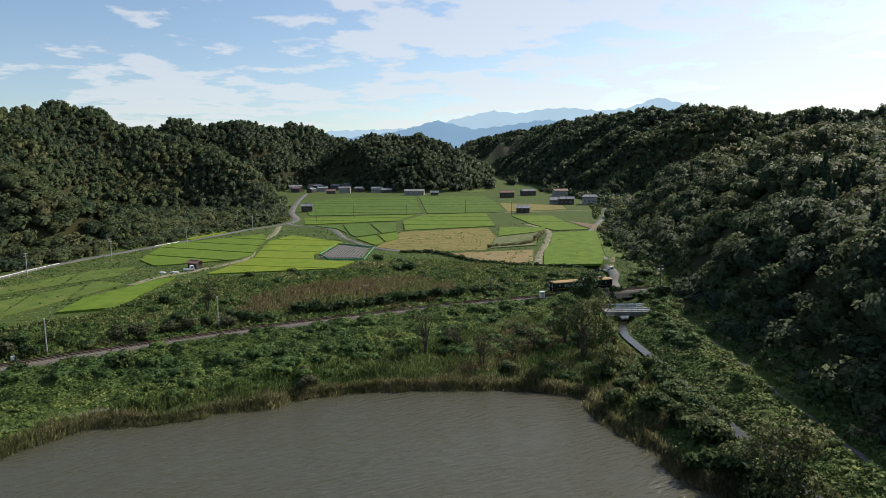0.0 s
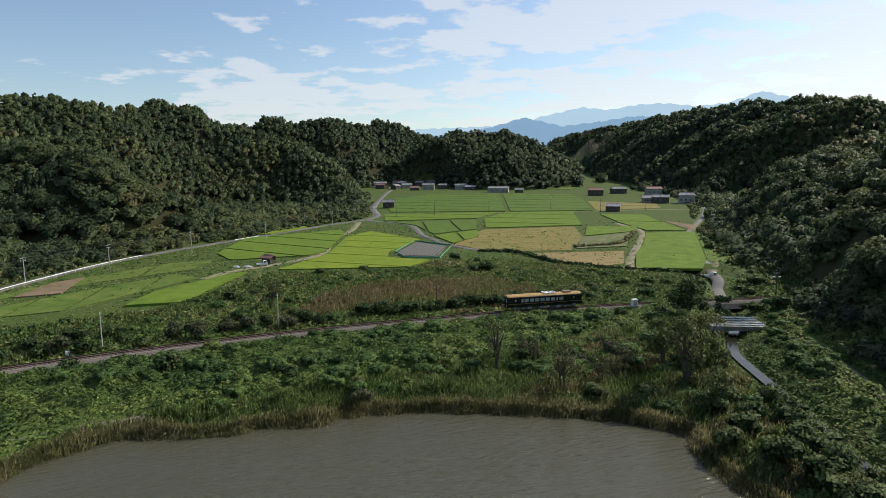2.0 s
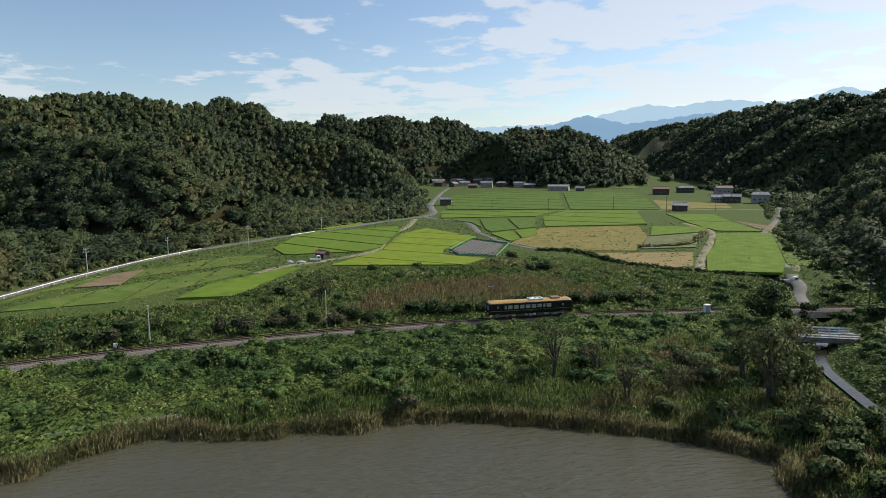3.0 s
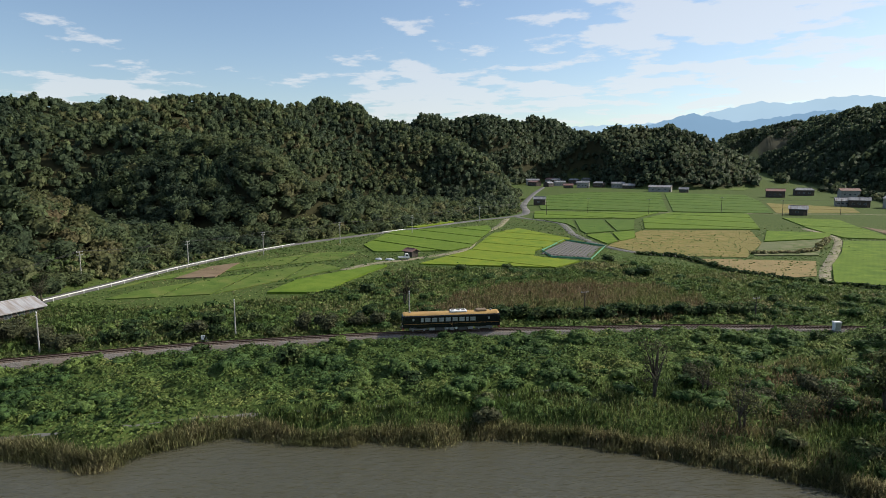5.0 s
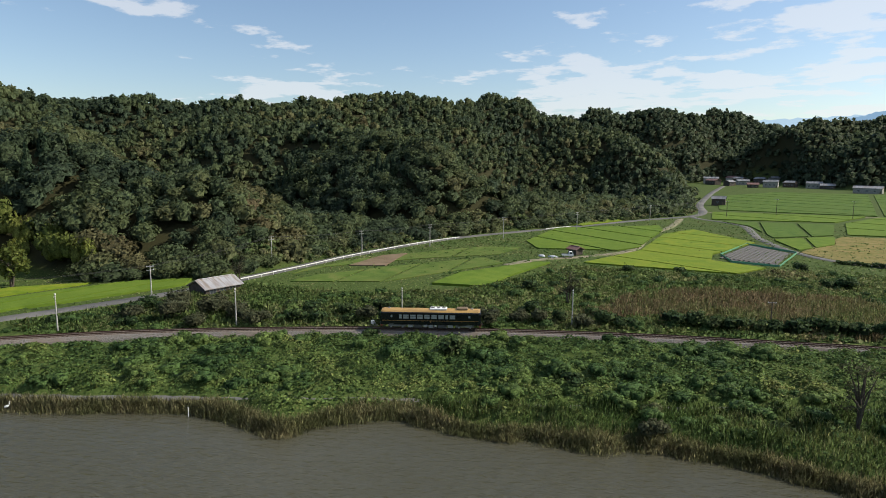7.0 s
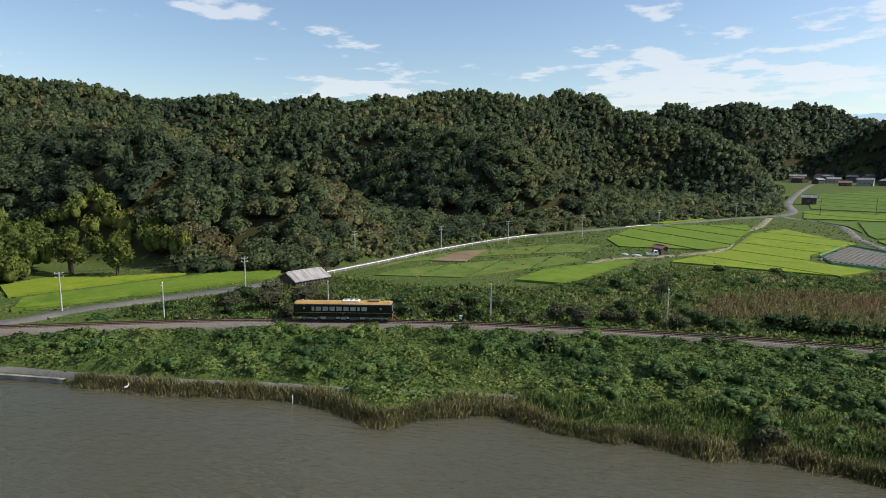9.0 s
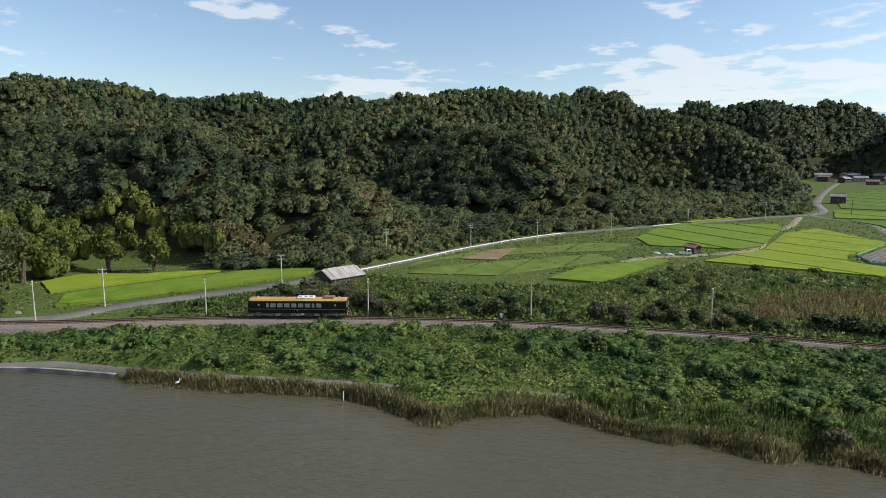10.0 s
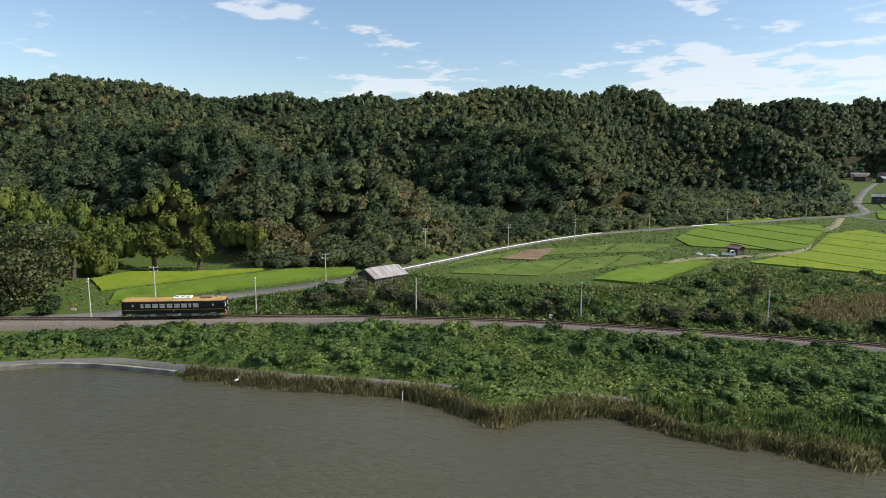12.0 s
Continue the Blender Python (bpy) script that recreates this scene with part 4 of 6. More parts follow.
# ---- ways ----
def way(name, label, pts, width, mat, up=0.06, category="road"):
    line = chain(pts, 2.0)
    d = np.gradient(line, axis=0)
    d /= np.hypot(*d.T)[:, None]
    side = np.c_[d[:, 1], -d[:, 0]]
    z = np.max([soil(*(line + side * k * width / 2).T) for k in (-1, 0, 1)], axis=0) + up
    v, f = sweep(line, [(width / 2 + 0.5, -0.6), (width / 2, 0), (0, 0.03), (-width / 2, 0), (-width / 2 - 0.5, -0.6)], z)
    tagged(part_mesh(name, mesh_np(name, v, f, mat, smooth=True)), label, category, kind="structure")


way("road", "narrow asphalt road at the foot of the woods", ROAD_WEST, 4.2, ASPHALT)
way("pavement_shore", "worn asphalt path along the lake shore", PATH_SHORE, 1.35, ASPHALT, 0.05, "path")
way("road_east", "gravel farm lane beside the rice fields", LANE_EAST, 2.5, ASPHALT, 0.06, "lane")
way("road_farm", "pale dirt farm track between rice fields", [(-93, 168), (-91, 181), (-83, 195), (-77, 216), (-84, 245), (-88, 267), (-90, 290), (-99, 330)], 3.0, DIRT, 0.08, "lane")
way("road_valley", "paved farm lane across the valley fields", [(-99, 344), (-91, 333), (-68, 314), (-52, 272), (-36, 243), (-23, 231), (-7, 227)], 3.0, ASPHALT, 0.08, "lane")
way("road_field", "bare dirt track between two fields", [(24.5, 193), (27, 215), (33, 245), (41, 294), (34, 330)], 2.6, DIRT, 0.08, "lane")
way("road_cross", "thin pale lane crossing the valley fields", [(-99, 372), (-60, 386), (-20, 396), (20, 404), (60, 416), (92, 420)], 2.4, DIRT, 0.08, "lane")
way("road_edge", "bare earth path along a rice field", [(47, 196), (52, 214), (58, 250), (65, 292)], 1.8, DIRT, 0.06, "lane")


# ---- fields ----
def crop_material(name, a, b, c, row, turn):
    """A standing crop with faint rows."""
    a, b, c = (tuple(0.87 * u for u in q) for q in (a, b, c))
    mat = material(name, [a, b, c], rough=0.9, scale=0.25, detail=8, bump=0.35, bump_scale=2.2, spec=0.1, big=tuple(0.5 * (p + q) for p, q in zip(a, c)), big_scale=0.03)
    nt = mat.node_tree
    n, l = nt.nodes.new, nt.links.new
    bsdf = nt.nodes["Principled BSDF"]
    old = bsdf.inputs["Base Color"].links[0].from_socket
    tc, mp, wv = n("ShaderNodeTexCoord"), n("ShaderNodeMapping"), n("ShaderNodeTexWave")
    mp.inputs["Rotation"].default_value = (0, 0, radians(turn))
    l(tc.outputs["Object"], mp.inputs[0]); l(mp.outputs[0], wv.inputs["Vector"])
    wv.inputs["Scale"].default_value, wv.inputs["Distortion"].default_value, wv.inputs["Detail"].default_value = row, 1.5, 3
    mr, hs = n("ShaderNodeMapRange"), n("ShaderNodeHueSaturation")
    mr.inputs["To Min"].default_value, mr.inputs["To Max"].default_value = 0.97, 1.03
    l(wv.outputs["Fac"], mr.inputs[0]); l(mr.outputs[0], hs.inputs["Value"]); l(old, hs.inputs["Color"])
    l(hs.outputs[0], bsdf.inputs["Base Color"])
    return mat


RICE = crop_material("rice_green", (0.08, 0.142, 0.017), (0.108, 0.178, 0.02), (0.145, 0.21, 0.028), 0.25, 10)
RICE_DARK = crop_material("rice_deep_green", (0.055, 0.108, 0.018), (0.078, 0.14, 0.022), (0.108, 0.165, 0.03), 0.25, 80)
RICE_YELLOW = crop_material("rice_ripening", (0.115, 0.185, 0.018), (0.16, 0.225, 0.021), (0.21, 0.25, 0.027), 0.25, 10)
STUBBLE = crop_material("stubble", (0.14, 0.15, 0.04), (0.20, 0.175, 0.055), (0.26, 0.20, 0.08), 0.2, 20)
TAN = crop_material("dry_stubble", (0.20, 0.17, 0.075), (0.27, 0.21, 0.095), (0.30, 0.22, 0.11), 0.2, 75)
EARTH = crop_material("bare_earth", (0.15, 0.11, 0.07), (0.20, 0.15, 0.10), (0.24, 0.18, 0.12), 0.2, 15)
PASTURE = crop_material("hay_grass", (0.07, 0.12, 0.022), (0.10, 0.155, 0.03), (0.14, 0.17, 0.045), 0.12, 35)
WEEDY = crop_material("weedy_plot", (0.06, 0.10, 0.025), (0.11, 0.14, 0.045), (0.22, 0.21, 0.13), 0.1, 50)


def clip_poly(poly, nx, ny, lo, hi):
    """The stretch of a field between two parallel lines."""
    for sx, sy, lim in ((nx, ny, hi), (-nx, -ny, -lo)):
        out = []
        for (ax, ay), (bx, by) in zip(poly, poly[1:] + poly[:1]):
            da, db = ax * sx + ay * sy - lim, bx * sx + by * sy - lim
            if da <= 0:
                out.append((ax, ay))
            if da * db < 0:
                u = da / (da - db)
                out.append((ax + (bx - ax) * u, ay + (by - ay) * u))
        poly = out
        if len(poly) < 3:
            return []
    return poly


def field(poly, mat, label, category, height=0.5, strips=1, turn=80.0, gap=0.9, group=""):
    """A field of standing crop cut into strips by low banks; turn: bearing across the strips."""
    nx, ny = math.cos(radians(turn)), math.sin(radians(turn))
    reach = [x * nx + y * ny for x, y in poly]
    lo, hi = min(reach), max(reach)
    for k in range(strips):
        a, b = lo + (hi - lo) * k / strips, lo + (hi - lo) * (k + 1) / strips
        piece = clip_poly(poly, nx, ny, a + gap / 2, b - gap / 2) if strips > 1 else poly
        if len(piece) < 3:
            continue
        bm = bmesh.new()
        bm.faces.new([bm.verts.new((x, y, 0)) for x, y in piece])
        ys = [y for _, y in piece]
        for cut in sorted(set(FLOOR_Y[1:-1]) | set(np.arange(math.ceil(min(ys) / 12) * 12, max(ys), 12))):
            bmesh.ops.bisect_plane(bm, geom=bm.verts[:] + bm.edges[:] + bm.faces[:], plane_co=(0, cut, 0), plane_no=(0, 1, 0))
        bmesh.ops.triangulate(bm, faces=bm.faces[:])
        bmesh.ops.recalc_face_normals(bm, faces=bm.faces[:])
        made = bmesh.ops.extrude_face_region(bm, geom=bm.faces[:])
        top = [e for e in made["geom"] if isinstance(e, bmesh.types.BMVert)]
        for v in bm.verts:
            v.co.z = float(np.interp(v.co.y, FLOOR_Y, FLOOR_Z)) - 0.3
        for v in top:
            v.co.z += 0.3 + height
        bmesh.ops.recalc_face_normals(bm, faces=bm.faces[:])
        tagged(part("field", bm, mat), label, category, group)


field([(-114, 213), (-125, 255), (-95, 290), (-88, 275), (-77, 222), (-80, 212), (-102, 200)], RICE, "bright green strip of standing rice", "rice field", 0.38, 5, 68, 1.3, "rice fields")
field([(-78, 184), (-74, 216), (-83, 262), (-79, 284), (-50, 257), (-54, 222), (-51, 210), (-36, 206), (-40, 193)], RICE_YELLOW, "yellowing strip of ripening rice", "rice field", 0.38, 6, 78, 0.8, "rice fields")
field([(-51, 224), (-50, 250), (-36, 239), (-35, 213), (-46, 213)], plain("black_mulch", (0.075, 0.07, 0.062), 0.8, vary=0.3, scale=0.6), "vegetable plot under dark plastic mulch", "vegetable plot", 0.12)
field([(-136, 520), (-112, 610), (-48, 615), (-26, 400), (-98, 392)], RICE_DARK, "deep green strip of far rice", "rice field", 0.38, 8, 75, 1.6, "rice fields")
field([(-97, 375), (-30, 394), (-38, 352), (-86, 334)], RICE, "green strip of rice across the valley", "rice field", 0.38, 3, 75, 1.6, "rice fields")
field([(-79, 326), (-37, 341), (-32, 297), (-48, 276), (-64, 312)], RICE_DARK, "green strip of rice beside the lane", "rice field", 0.38, 3, 15, 1.4, "rice fields")
field([(-47, 270), (-31, 293), (-28, 268), (-35, 247)], RICE, "small green rice plot beside the lane", "rice field", 0.38, 2, 15, 1.2, "rice fields")
field([(-44, 612), (20, 600), (27, 520), (28, 408), (-23, 401)], RICE_DARK, "deep green strip of rice up the valley", "rice field", 0.38, 7, 80, 1.6, "rice fields")
field([(14, 980), (42, 960), (40, 800), (22, 690), (-2, 690), (10, 780)], PASTURE, "green fields in the narrow upper valley", "hay field", 0.3, 6, 85, 3.0, "hay fields")
field([(-24, 393), (15, 400), (17, 318), (-28, 302), (-34, 350)], RICE, "green rice plot in mid valley", "rice field", 0.38, 4, 80, 1.6, "rice fields")
field([(-34, 243), (-29, 296), (13, 312), (15, 270), (9, 232), (-7, 229), (-23, 232)], STUBBLE, "harvested yellow-brown stubble field", "stubble field", 0.15)
field([(-5, 224), (27, 232), (24, 206), (16, 200), (3, 208)], TAN, "dry tan stubble field", "stubble field", 0.15)
field([(42, 286), (63, 292), (50, 216), (45, 198), (26.5, 197), (30, 225), (36, 250)], RICE, "large bright green rice field", "rice field", 0.38, group="rice fields")
field([(19, 311), (42, 312), (38, 292), (16, 274)], RICE, "green rice plot beside a dirt track", "rice field", 0.38, group="rice fields")
field([(15, 270), (36, 288), (29, 243), (11, 236)], WEEDY, "weedy fallow plot with pale grass", "fallow plot", 0.35)
field([(30, 379), (54, 377), (56, 340), (61, 298), (44, 296), (36, 330)], RICE, "green rice field towards the hut", "rice field", 0.38, 2, 80, 1.4, "rice fields")
field([(58, 346), (72, 317), (74, 293), (64, 297)], EARTH, "bare pinkish earth plot", "bare plot", 0.12)
field([(30, 500), (75, 470), (72, 430), (30, 412)], STUBBLE, "pale harvested field before the farmhouses", "stubble field", 0.15, 2, 80, 1.5)
field([(-92, 135), (-95, 150), (-88, 176), (-85, 178), (-83, 154), (-80, 140)], RICE, "bright green rice plot at the meadow's edge", "rice field", 0.55, group="rice fields")
field([(-121, 116), (-103, 130), (-95, 170), (-105, 174), (-116, 146), (-122, 125)], PASTURE, "mown green hay field", "hay field", 0.22, 4, 20, 1.0, "hay fields")
field([(-128, 120), (-130, 134), (-119, 161), (-105, 182), (-108, 200), (-119, 192), (-132, 152), (-131, 130)], PASTURE, "pale green hay field below the road", "hay field", 0.18, 3, 20, 1.2, "hay fields")
field([(-126, 140), (-131, 158), (-128, 166), (-118, 146)], EARTH, "bare brown plot below the road", "bare plot", 0.3)
field([(-139.5, 46), (-138.5, 58), (-137, 74), (-135.5, 98), (-141, 103), (-149, 92), (-150, 74), (-150, 50)], RICE, "bright green rice field by the woods", "rice field", 0.55, 3, 8, 1.0, "rice fields")
field([(-154, 48), (-154, 74), (-154, 86), (-163, 70), (-172, 58), (-168, 49)], RICE_YELLOW, "pale terrace field under the bamboo", "rice field", 0.4, 2, 8, 1.2, "rice fields")
field([(50, 214), (62, 285), (70, 288), (66, 240), (58, 210)], PASTURE, "rough grass strip under the trees", "grass strip", 0.15)

field([(-127.5, 270), (-121, 270), (-116, 300), (-122, 305)], RICE_YELLOW, "small yellow rice plot by the road", "rice field", 0.5, group="rice fields")

# beds of mulch in the vegetable plot
plot = thing("mulch_plot", "raised rows under dark mulch film", "crop rows")
film = plain("mulch_film", (0.075, 0.072, 0.068), 0.7, vary=0.2, scale=1.0)
for k in range(11):
    u = k / 10
    a, b = Vector((-50 + 13 * u, 215.5 - 1.0 * u, 0)), Vector((-49.5 + 12 * u, 247 - 8 * u, 0))
    bm = bmesh.new()
    mid, d = (a + b) / 2, b - a
    zc = float(np.interp(mid.y, FLOOR_Y, FLOOR_Z))
    box(bm, -0.32, -d.length / 2, 0, 0.32, d.length / 2, 0.22, bevel=0.08)
    bmesh.ops.transform(bm, matrix=Matrix.Translation((mid.x, mid.y, zc + 0.1)) @ Matrix.Rotation(math.atan2(-d.x, d.y), 4, "Z") @ Matrix.Rotation(0.013, 4, "X"), verts=bm.verts[:])
    part("mulch_bed", bm, film, plot)
net = plain("green_netting", (0.10, 0.30, 0.17), 0.7)
fence = thing("net_fence", "low green net fence round the vegetable plot", "fence")
ring = [(-52, 223), (-51.5, 252), (-34.5, 240.5), (-33.8, 211.5), (-46, 211.5)]
for (ax, ay), (bx, by) in zip(ring, ring[1:] + ring[:1]):
    z0, z1 = (float(np.interp(q, FLOOR_Y, FLOOR_Z)) for q in (ay, by))
    bm = bmesh.new()
    n = Vector((by - ay, ax - bx, 0)).normalized() * 0.03
    q = [Vector((ax, ay, z0)), Vector((bx, by, z1)), Vector((bx, by, z1 + 0.55)), Vector((ax, ay, z0 + 0.55))]
    a, b = [bm.verts.new(p + n) for p in q], [bm.verts.new(p - n) for p in q]
    bm.faces.new(a), bm.faces.new(b[::-1])
    for i in range(4):
        bm.faces.new((a[i], b[i], b[(i + 1) % 4], a[(i + 1) % 4]))
    part("net_panel", bm, net, fence)
    bm = rod(bmesh.new(), (ax, ay, z0 - 0.2), (ax, ay, z0 + 0.75), 0.04)
    part("post", bm, METAL, fence)


# ---- trees and bushes ----
def place_z(x, y):
    return float(near(NEAR_Z, np.array([x]), np.array([y]))[0]) if -179 < x < 65 and 15 < y < 221 else float(ground_z(np.array([x]), np.array([y]))[0])


def tree(name, label, x, y, height, radius, mat, rng, n_cards=900, size=0.34, lobes=9, stems=1, clear=0.3, category="tree", airy=0.0, tint=0.4):
    """A tapered trunk with limbs that end in leafy lobes."""
    z = place_z(x, y)
    ob = thing(name, label, category, m=pose(x, y, z))
    bm = bmesh.new()
    tips = []
    for s in range(stems):
        a0 = rng.uniform(0, 6.283)
        foot = Vector((math.cos(a0), math.sin(a0), 0)) * (0.25 * (stems > 1))
        fork = foot * 2 + Vector((rng.uniform(-0.2, 0.2) * radius, rng.uniform(-0.2, 0.2) * radius, height * (clear + 0.12)))
        rod(bm, foot + Vector((0, 0, -0.4)), fork, 0.035 * height * 0.8, 0.02 * height, 7)
        for k in range(max(3, lobes // stems)):
            a, u = 6.283 * k / max(3, lobes // stems) + rng.uniform(-0.5, 0.5), rng.uniform(0.25, 0.8)
            tip = Vector((math.cos(a) * radius * u, math.sin(a) * radius * u, height * rng.uniform(clear + 0.1, 0.88)))
            elbow = fork.lerp(tip, 0.5) + Vector((0, 0, 0.06 * height))
            rod(bm, fork, elbow, 0.014 * height, 0.009 * height, 6)
            rod(bm, elbow, tip, 0.009 * height, 0.003 * height, 5)
            tips.append(tip)
    tips.append(Vector((0, 0, height * 0.86)))
    part("trunk", bm, BARK, ob)
    c0 = np.array([tuple(t) for t in tips])
    r0 = np.array([radius * rng.uniform(0.3, 0.48) for _ in tips])
    c0[:, 2] = np.minimum(c0[:, 2], height - r0 * 0.75)
    pick = rng.choice(len(tips), n_cards, p=r0 ** 2 / (r0 ** 2).sum())
    d = rng.normal(0, 1, (n_cards, 3))
    d /= np.linalg.norm(d, axis=1)[:, None]
    c = c0[pick] + d * (r0[pick] * rng.uniform(0.35 + 0.4 * (1 - airy) * rng.uniform(0, 1, n_cards), 1.12))[:, None] * np.array((1, 1, 0.85))
    c[:, 2] = np.maximum(c[:, 2], 0.15)
    v, f = cards(c, d, rng.uniform(0.7, 1.3, n_cards) * size, rng, 0.7)
    nrm = np.repeat(d + rng.normal(0, 0.35, d.shape) + np.array((0, 0, 0.4)), 4, axis=0)
    t = np.repeat(np.clip(tint + rng.normal(0, 0.13, n_cards), 0, 1), 4)
    me = mesh_np("crown", v, f, mat, t, normals=nrm / np.linalg.norm(nrm, axis=1)[:, None])
    part_mesh("crown", me, ob)
    return ob


def bush(label, x, y, radius, height, mat, rng, n_cards=420, size=0.3, tint=0.35, name="bush"):
    """A shrub: short stems inside a mound of leaves down to the ground."""
    z = place_z(x, y)
    ob = thing(name, label, "bush", m=pose(x, y, z))
    bm = bmesh.new()
    for k in range(5):
        a = 6.283 * k / 5 + rng.uniform(-0.4, 0.4)
        rod(bm, (0, 0, -0.3), (math.cos(a) * radius * 0.5, math.sin(a) * radius * 0.5, height * 0.6), 0.05, 0.02, 5)
    part("stems", bm, BARK, ob)
    vs, fs, base = [], [], 0
    m = 6
    cs = np.c_[rng.uniform(-0.5, 0.5, (m, 2)) * radius, rng.uniform(0.3, 0.62, m) * height]
    rs = rng.uniform(0.4, 0.62, m) * radius
    d = rng.normal(0, 1, (n_cards, 3))
    d[:, 2] += 0.3
    d /= np.linalg.norm(d, axis=1)[:, None]
    pick = rng.randint(0, m, n_cards)
    c = cs[pick] + d * (rs[pick] * rng.uniform(0.75, 1.1, n_cards))[:, None] * np.array((1, 1, 0.62 * height / radius))
    c[:, 2] = np.maximum(c[:, 2], 0.05)
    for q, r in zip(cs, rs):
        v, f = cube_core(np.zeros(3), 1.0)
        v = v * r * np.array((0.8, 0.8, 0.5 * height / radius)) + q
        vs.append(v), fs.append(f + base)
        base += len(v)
    v, f = cards(c, d, rng.uniform(0.7, 1.3, n_cards) * size, rng, 0.5)
    vs.append(v), fs.append(f + base)
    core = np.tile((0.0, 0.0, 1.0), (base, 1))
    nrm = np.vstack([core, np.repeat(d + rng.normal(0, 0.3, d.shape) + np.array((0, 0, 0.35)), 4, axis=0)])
    # cores get a lower tint: shade inside the shrub put into the colour
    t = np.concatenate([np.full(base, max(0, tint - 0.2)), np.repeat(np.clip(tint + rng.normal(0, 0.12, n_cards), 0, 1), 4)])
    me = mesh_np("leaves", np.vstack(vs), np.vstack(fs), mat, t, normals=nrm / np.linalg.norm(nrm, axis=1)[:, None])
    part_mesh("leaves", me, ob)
    return ob


def plant():
    rng = np.random.RandomState(21)
    # willows and bare trees between the shore path and the stream
    for x, y, h, r, cards_n in ((20.7, 102, 10.4, 4.2, 1500), (25.5, 111.5, 8.2, 3.4, 1000), (19, 109, 7.5, 3.2, 900), (25, 104, 6.0, 2.6, 800), (23, 94, 5.0, 2.6, 600)):
        tree("willow_tree", "grey-green willow with leaning stems near the shore", x, y, h, r, BUSH, rng, cards_n, 0.32, 10, 3, 0.18, airy=0.9, tint=0.72)
    for x, y, h, r in ((-6.2, 104.2, 8.3, 2.1), (3.8, 98.5, 6.2, 2.6), (-0.5, 108.5, 4.6, 2.4), (-57.5, 136.5, 7.0, 2.6), (-128, 107.5, 8.2, 2.9), (9, 101, 4.2, 2.2), (13, 106, 4.0, 2.2)):
        tree("bare_tree", "thin half-bare tree with brown twigs", x, y, h, r, TWIGS, rng, 620, 0.2, 14, 2, 0.15, airy=1.0, tint=0.5)
    tree("round_tree", "dark dense round evergreen tree beside the railway", 28.7, 139.5, 8.0, 3.7, BUSH, rng, 1500, 0.4, 12, 1, 0.12, tint=0.08)
    tree("small_evergreen", "small dark evergreen tree beside the bridge", 35.6, 142, 5.6, 2.0, BUSH, rng, 700, 0.34, 8, 1, 0.12, tint=0.12)
    tree("shore_tree", "yellow-green leafy tree leaning over the lake shore", 32, 57.5, 8.6, 4.2, BUSH, rng, 2200, 0.34, 14, 2, 0.12, tint=0.78)
    tree("large_oak", "large broad olive-green tree by the lake road", -146, 33, 11.0, 7.0, WOODS, rng, 4200, 0.5, 18, 1, 0.1, tint=0.7)
    tree("large_oak", "tall broad olive-green tree by the field edge", -157, 38, 15.0, 7.0, WOODS, rng, 3200, 0.5, 16, 1, 0.1, tint=0.62)
    # bamboo edge
    for x, y, h, r in ((-171, 46, 13, 5), (-166, 40, 12, 5), (-172, 64, 11, 4), (-164, 72, 10, 4)):
        tree("bamboo_clump", "tall yellow-green bamboo clump at the wood's edge", x, y, h, r, BAMBOO, rng, 1100, 0.55, 14, 4, 0.25, "bamboo", 0.6, 0.45)
    # shrubs on the spit between lake and stream
    for x, y, r, h in ((24, 86, 2.4, 3.2), (27.7, 70, 2.6, 3.6), (25.3, 78.5, 2.4, 3.2), (29.5, 64, 2.6, 3.8), (23, 92.5, 2.0, 2.6), (25.5, 96, 2.0, 2.8), (28, 75, 2.4, 3.2), 
                       (25.8, 90, 2.0, 2.6), (21.5, 83, 1.8, 2.2), (26.5, 65, 2.0, 2.6)):
        bush("dense green shrub on the lake bank", x, y, r, h, BUSH, rng, 520, 0.34, rng.uniform(0.25, 0.7))
    for y in np.arange(58, 98, 2.6):
        bush("dense green shrub between lake and stream", 30.2 + rng.uniform(-1.3, 1.3), y, rng.uniform(1.9, 2.8), rng.uniform(2.6, 4.0), BUSH, rng, 520, 0.3, rng.uniform(0.25, 0.8))
    for x, y, r, h in ((-139, 36, 2.2, 2.2), (-142, 30, 2.6, 2.8), (-146, 38, 2.6, 2.4)):
        bush("dark green shrub beside the lake road", x, y, r, h, BUSH, rng, 520, 0.3, 0.2)
    # shrubs and thickets close behind the line
    for x in np.arange(-99, -40, 3.4):
        u = x + rng.uniform(-1, 1)
        y = float(np.interp(u, TRACK_LINE[:, 0], TRACK_LINE[:, 1])) + rng.uniform(6, 10)
        if rng.uniform() < 0.4:
            bush("brown twiggy thicket behind the railway", u, y, rng.uniform(1.8, 2.6), rng.uniform(2.2, 3.4), TWIGS, rng, 620, 0.26, 0.5, "thicket")
        else:
            bush("dark green shrub behind the railway", u, y, rng.uniform(1.6, 2.5), rng.uniform(1.8, 3.0), BUSH, rng, 520, 0.3, rng.uniform(0.15, 0.5))
    # the hedge north of the line
    for u in np.linspace(0, 1, 24):
        x, y = -35 + 44 * u + rng.uniform(-1, 1), 133 + 22 * u + rng.uniform(-0.8, 1.8)
        bush("dark green shrub in a hedge along the railway", x, y, rng.uniform(1.8, 3.0), rng.uniform(1.8, 3.2), BUSH, rng, 420, 0.34, rng.uniform(0.1, 0.4))
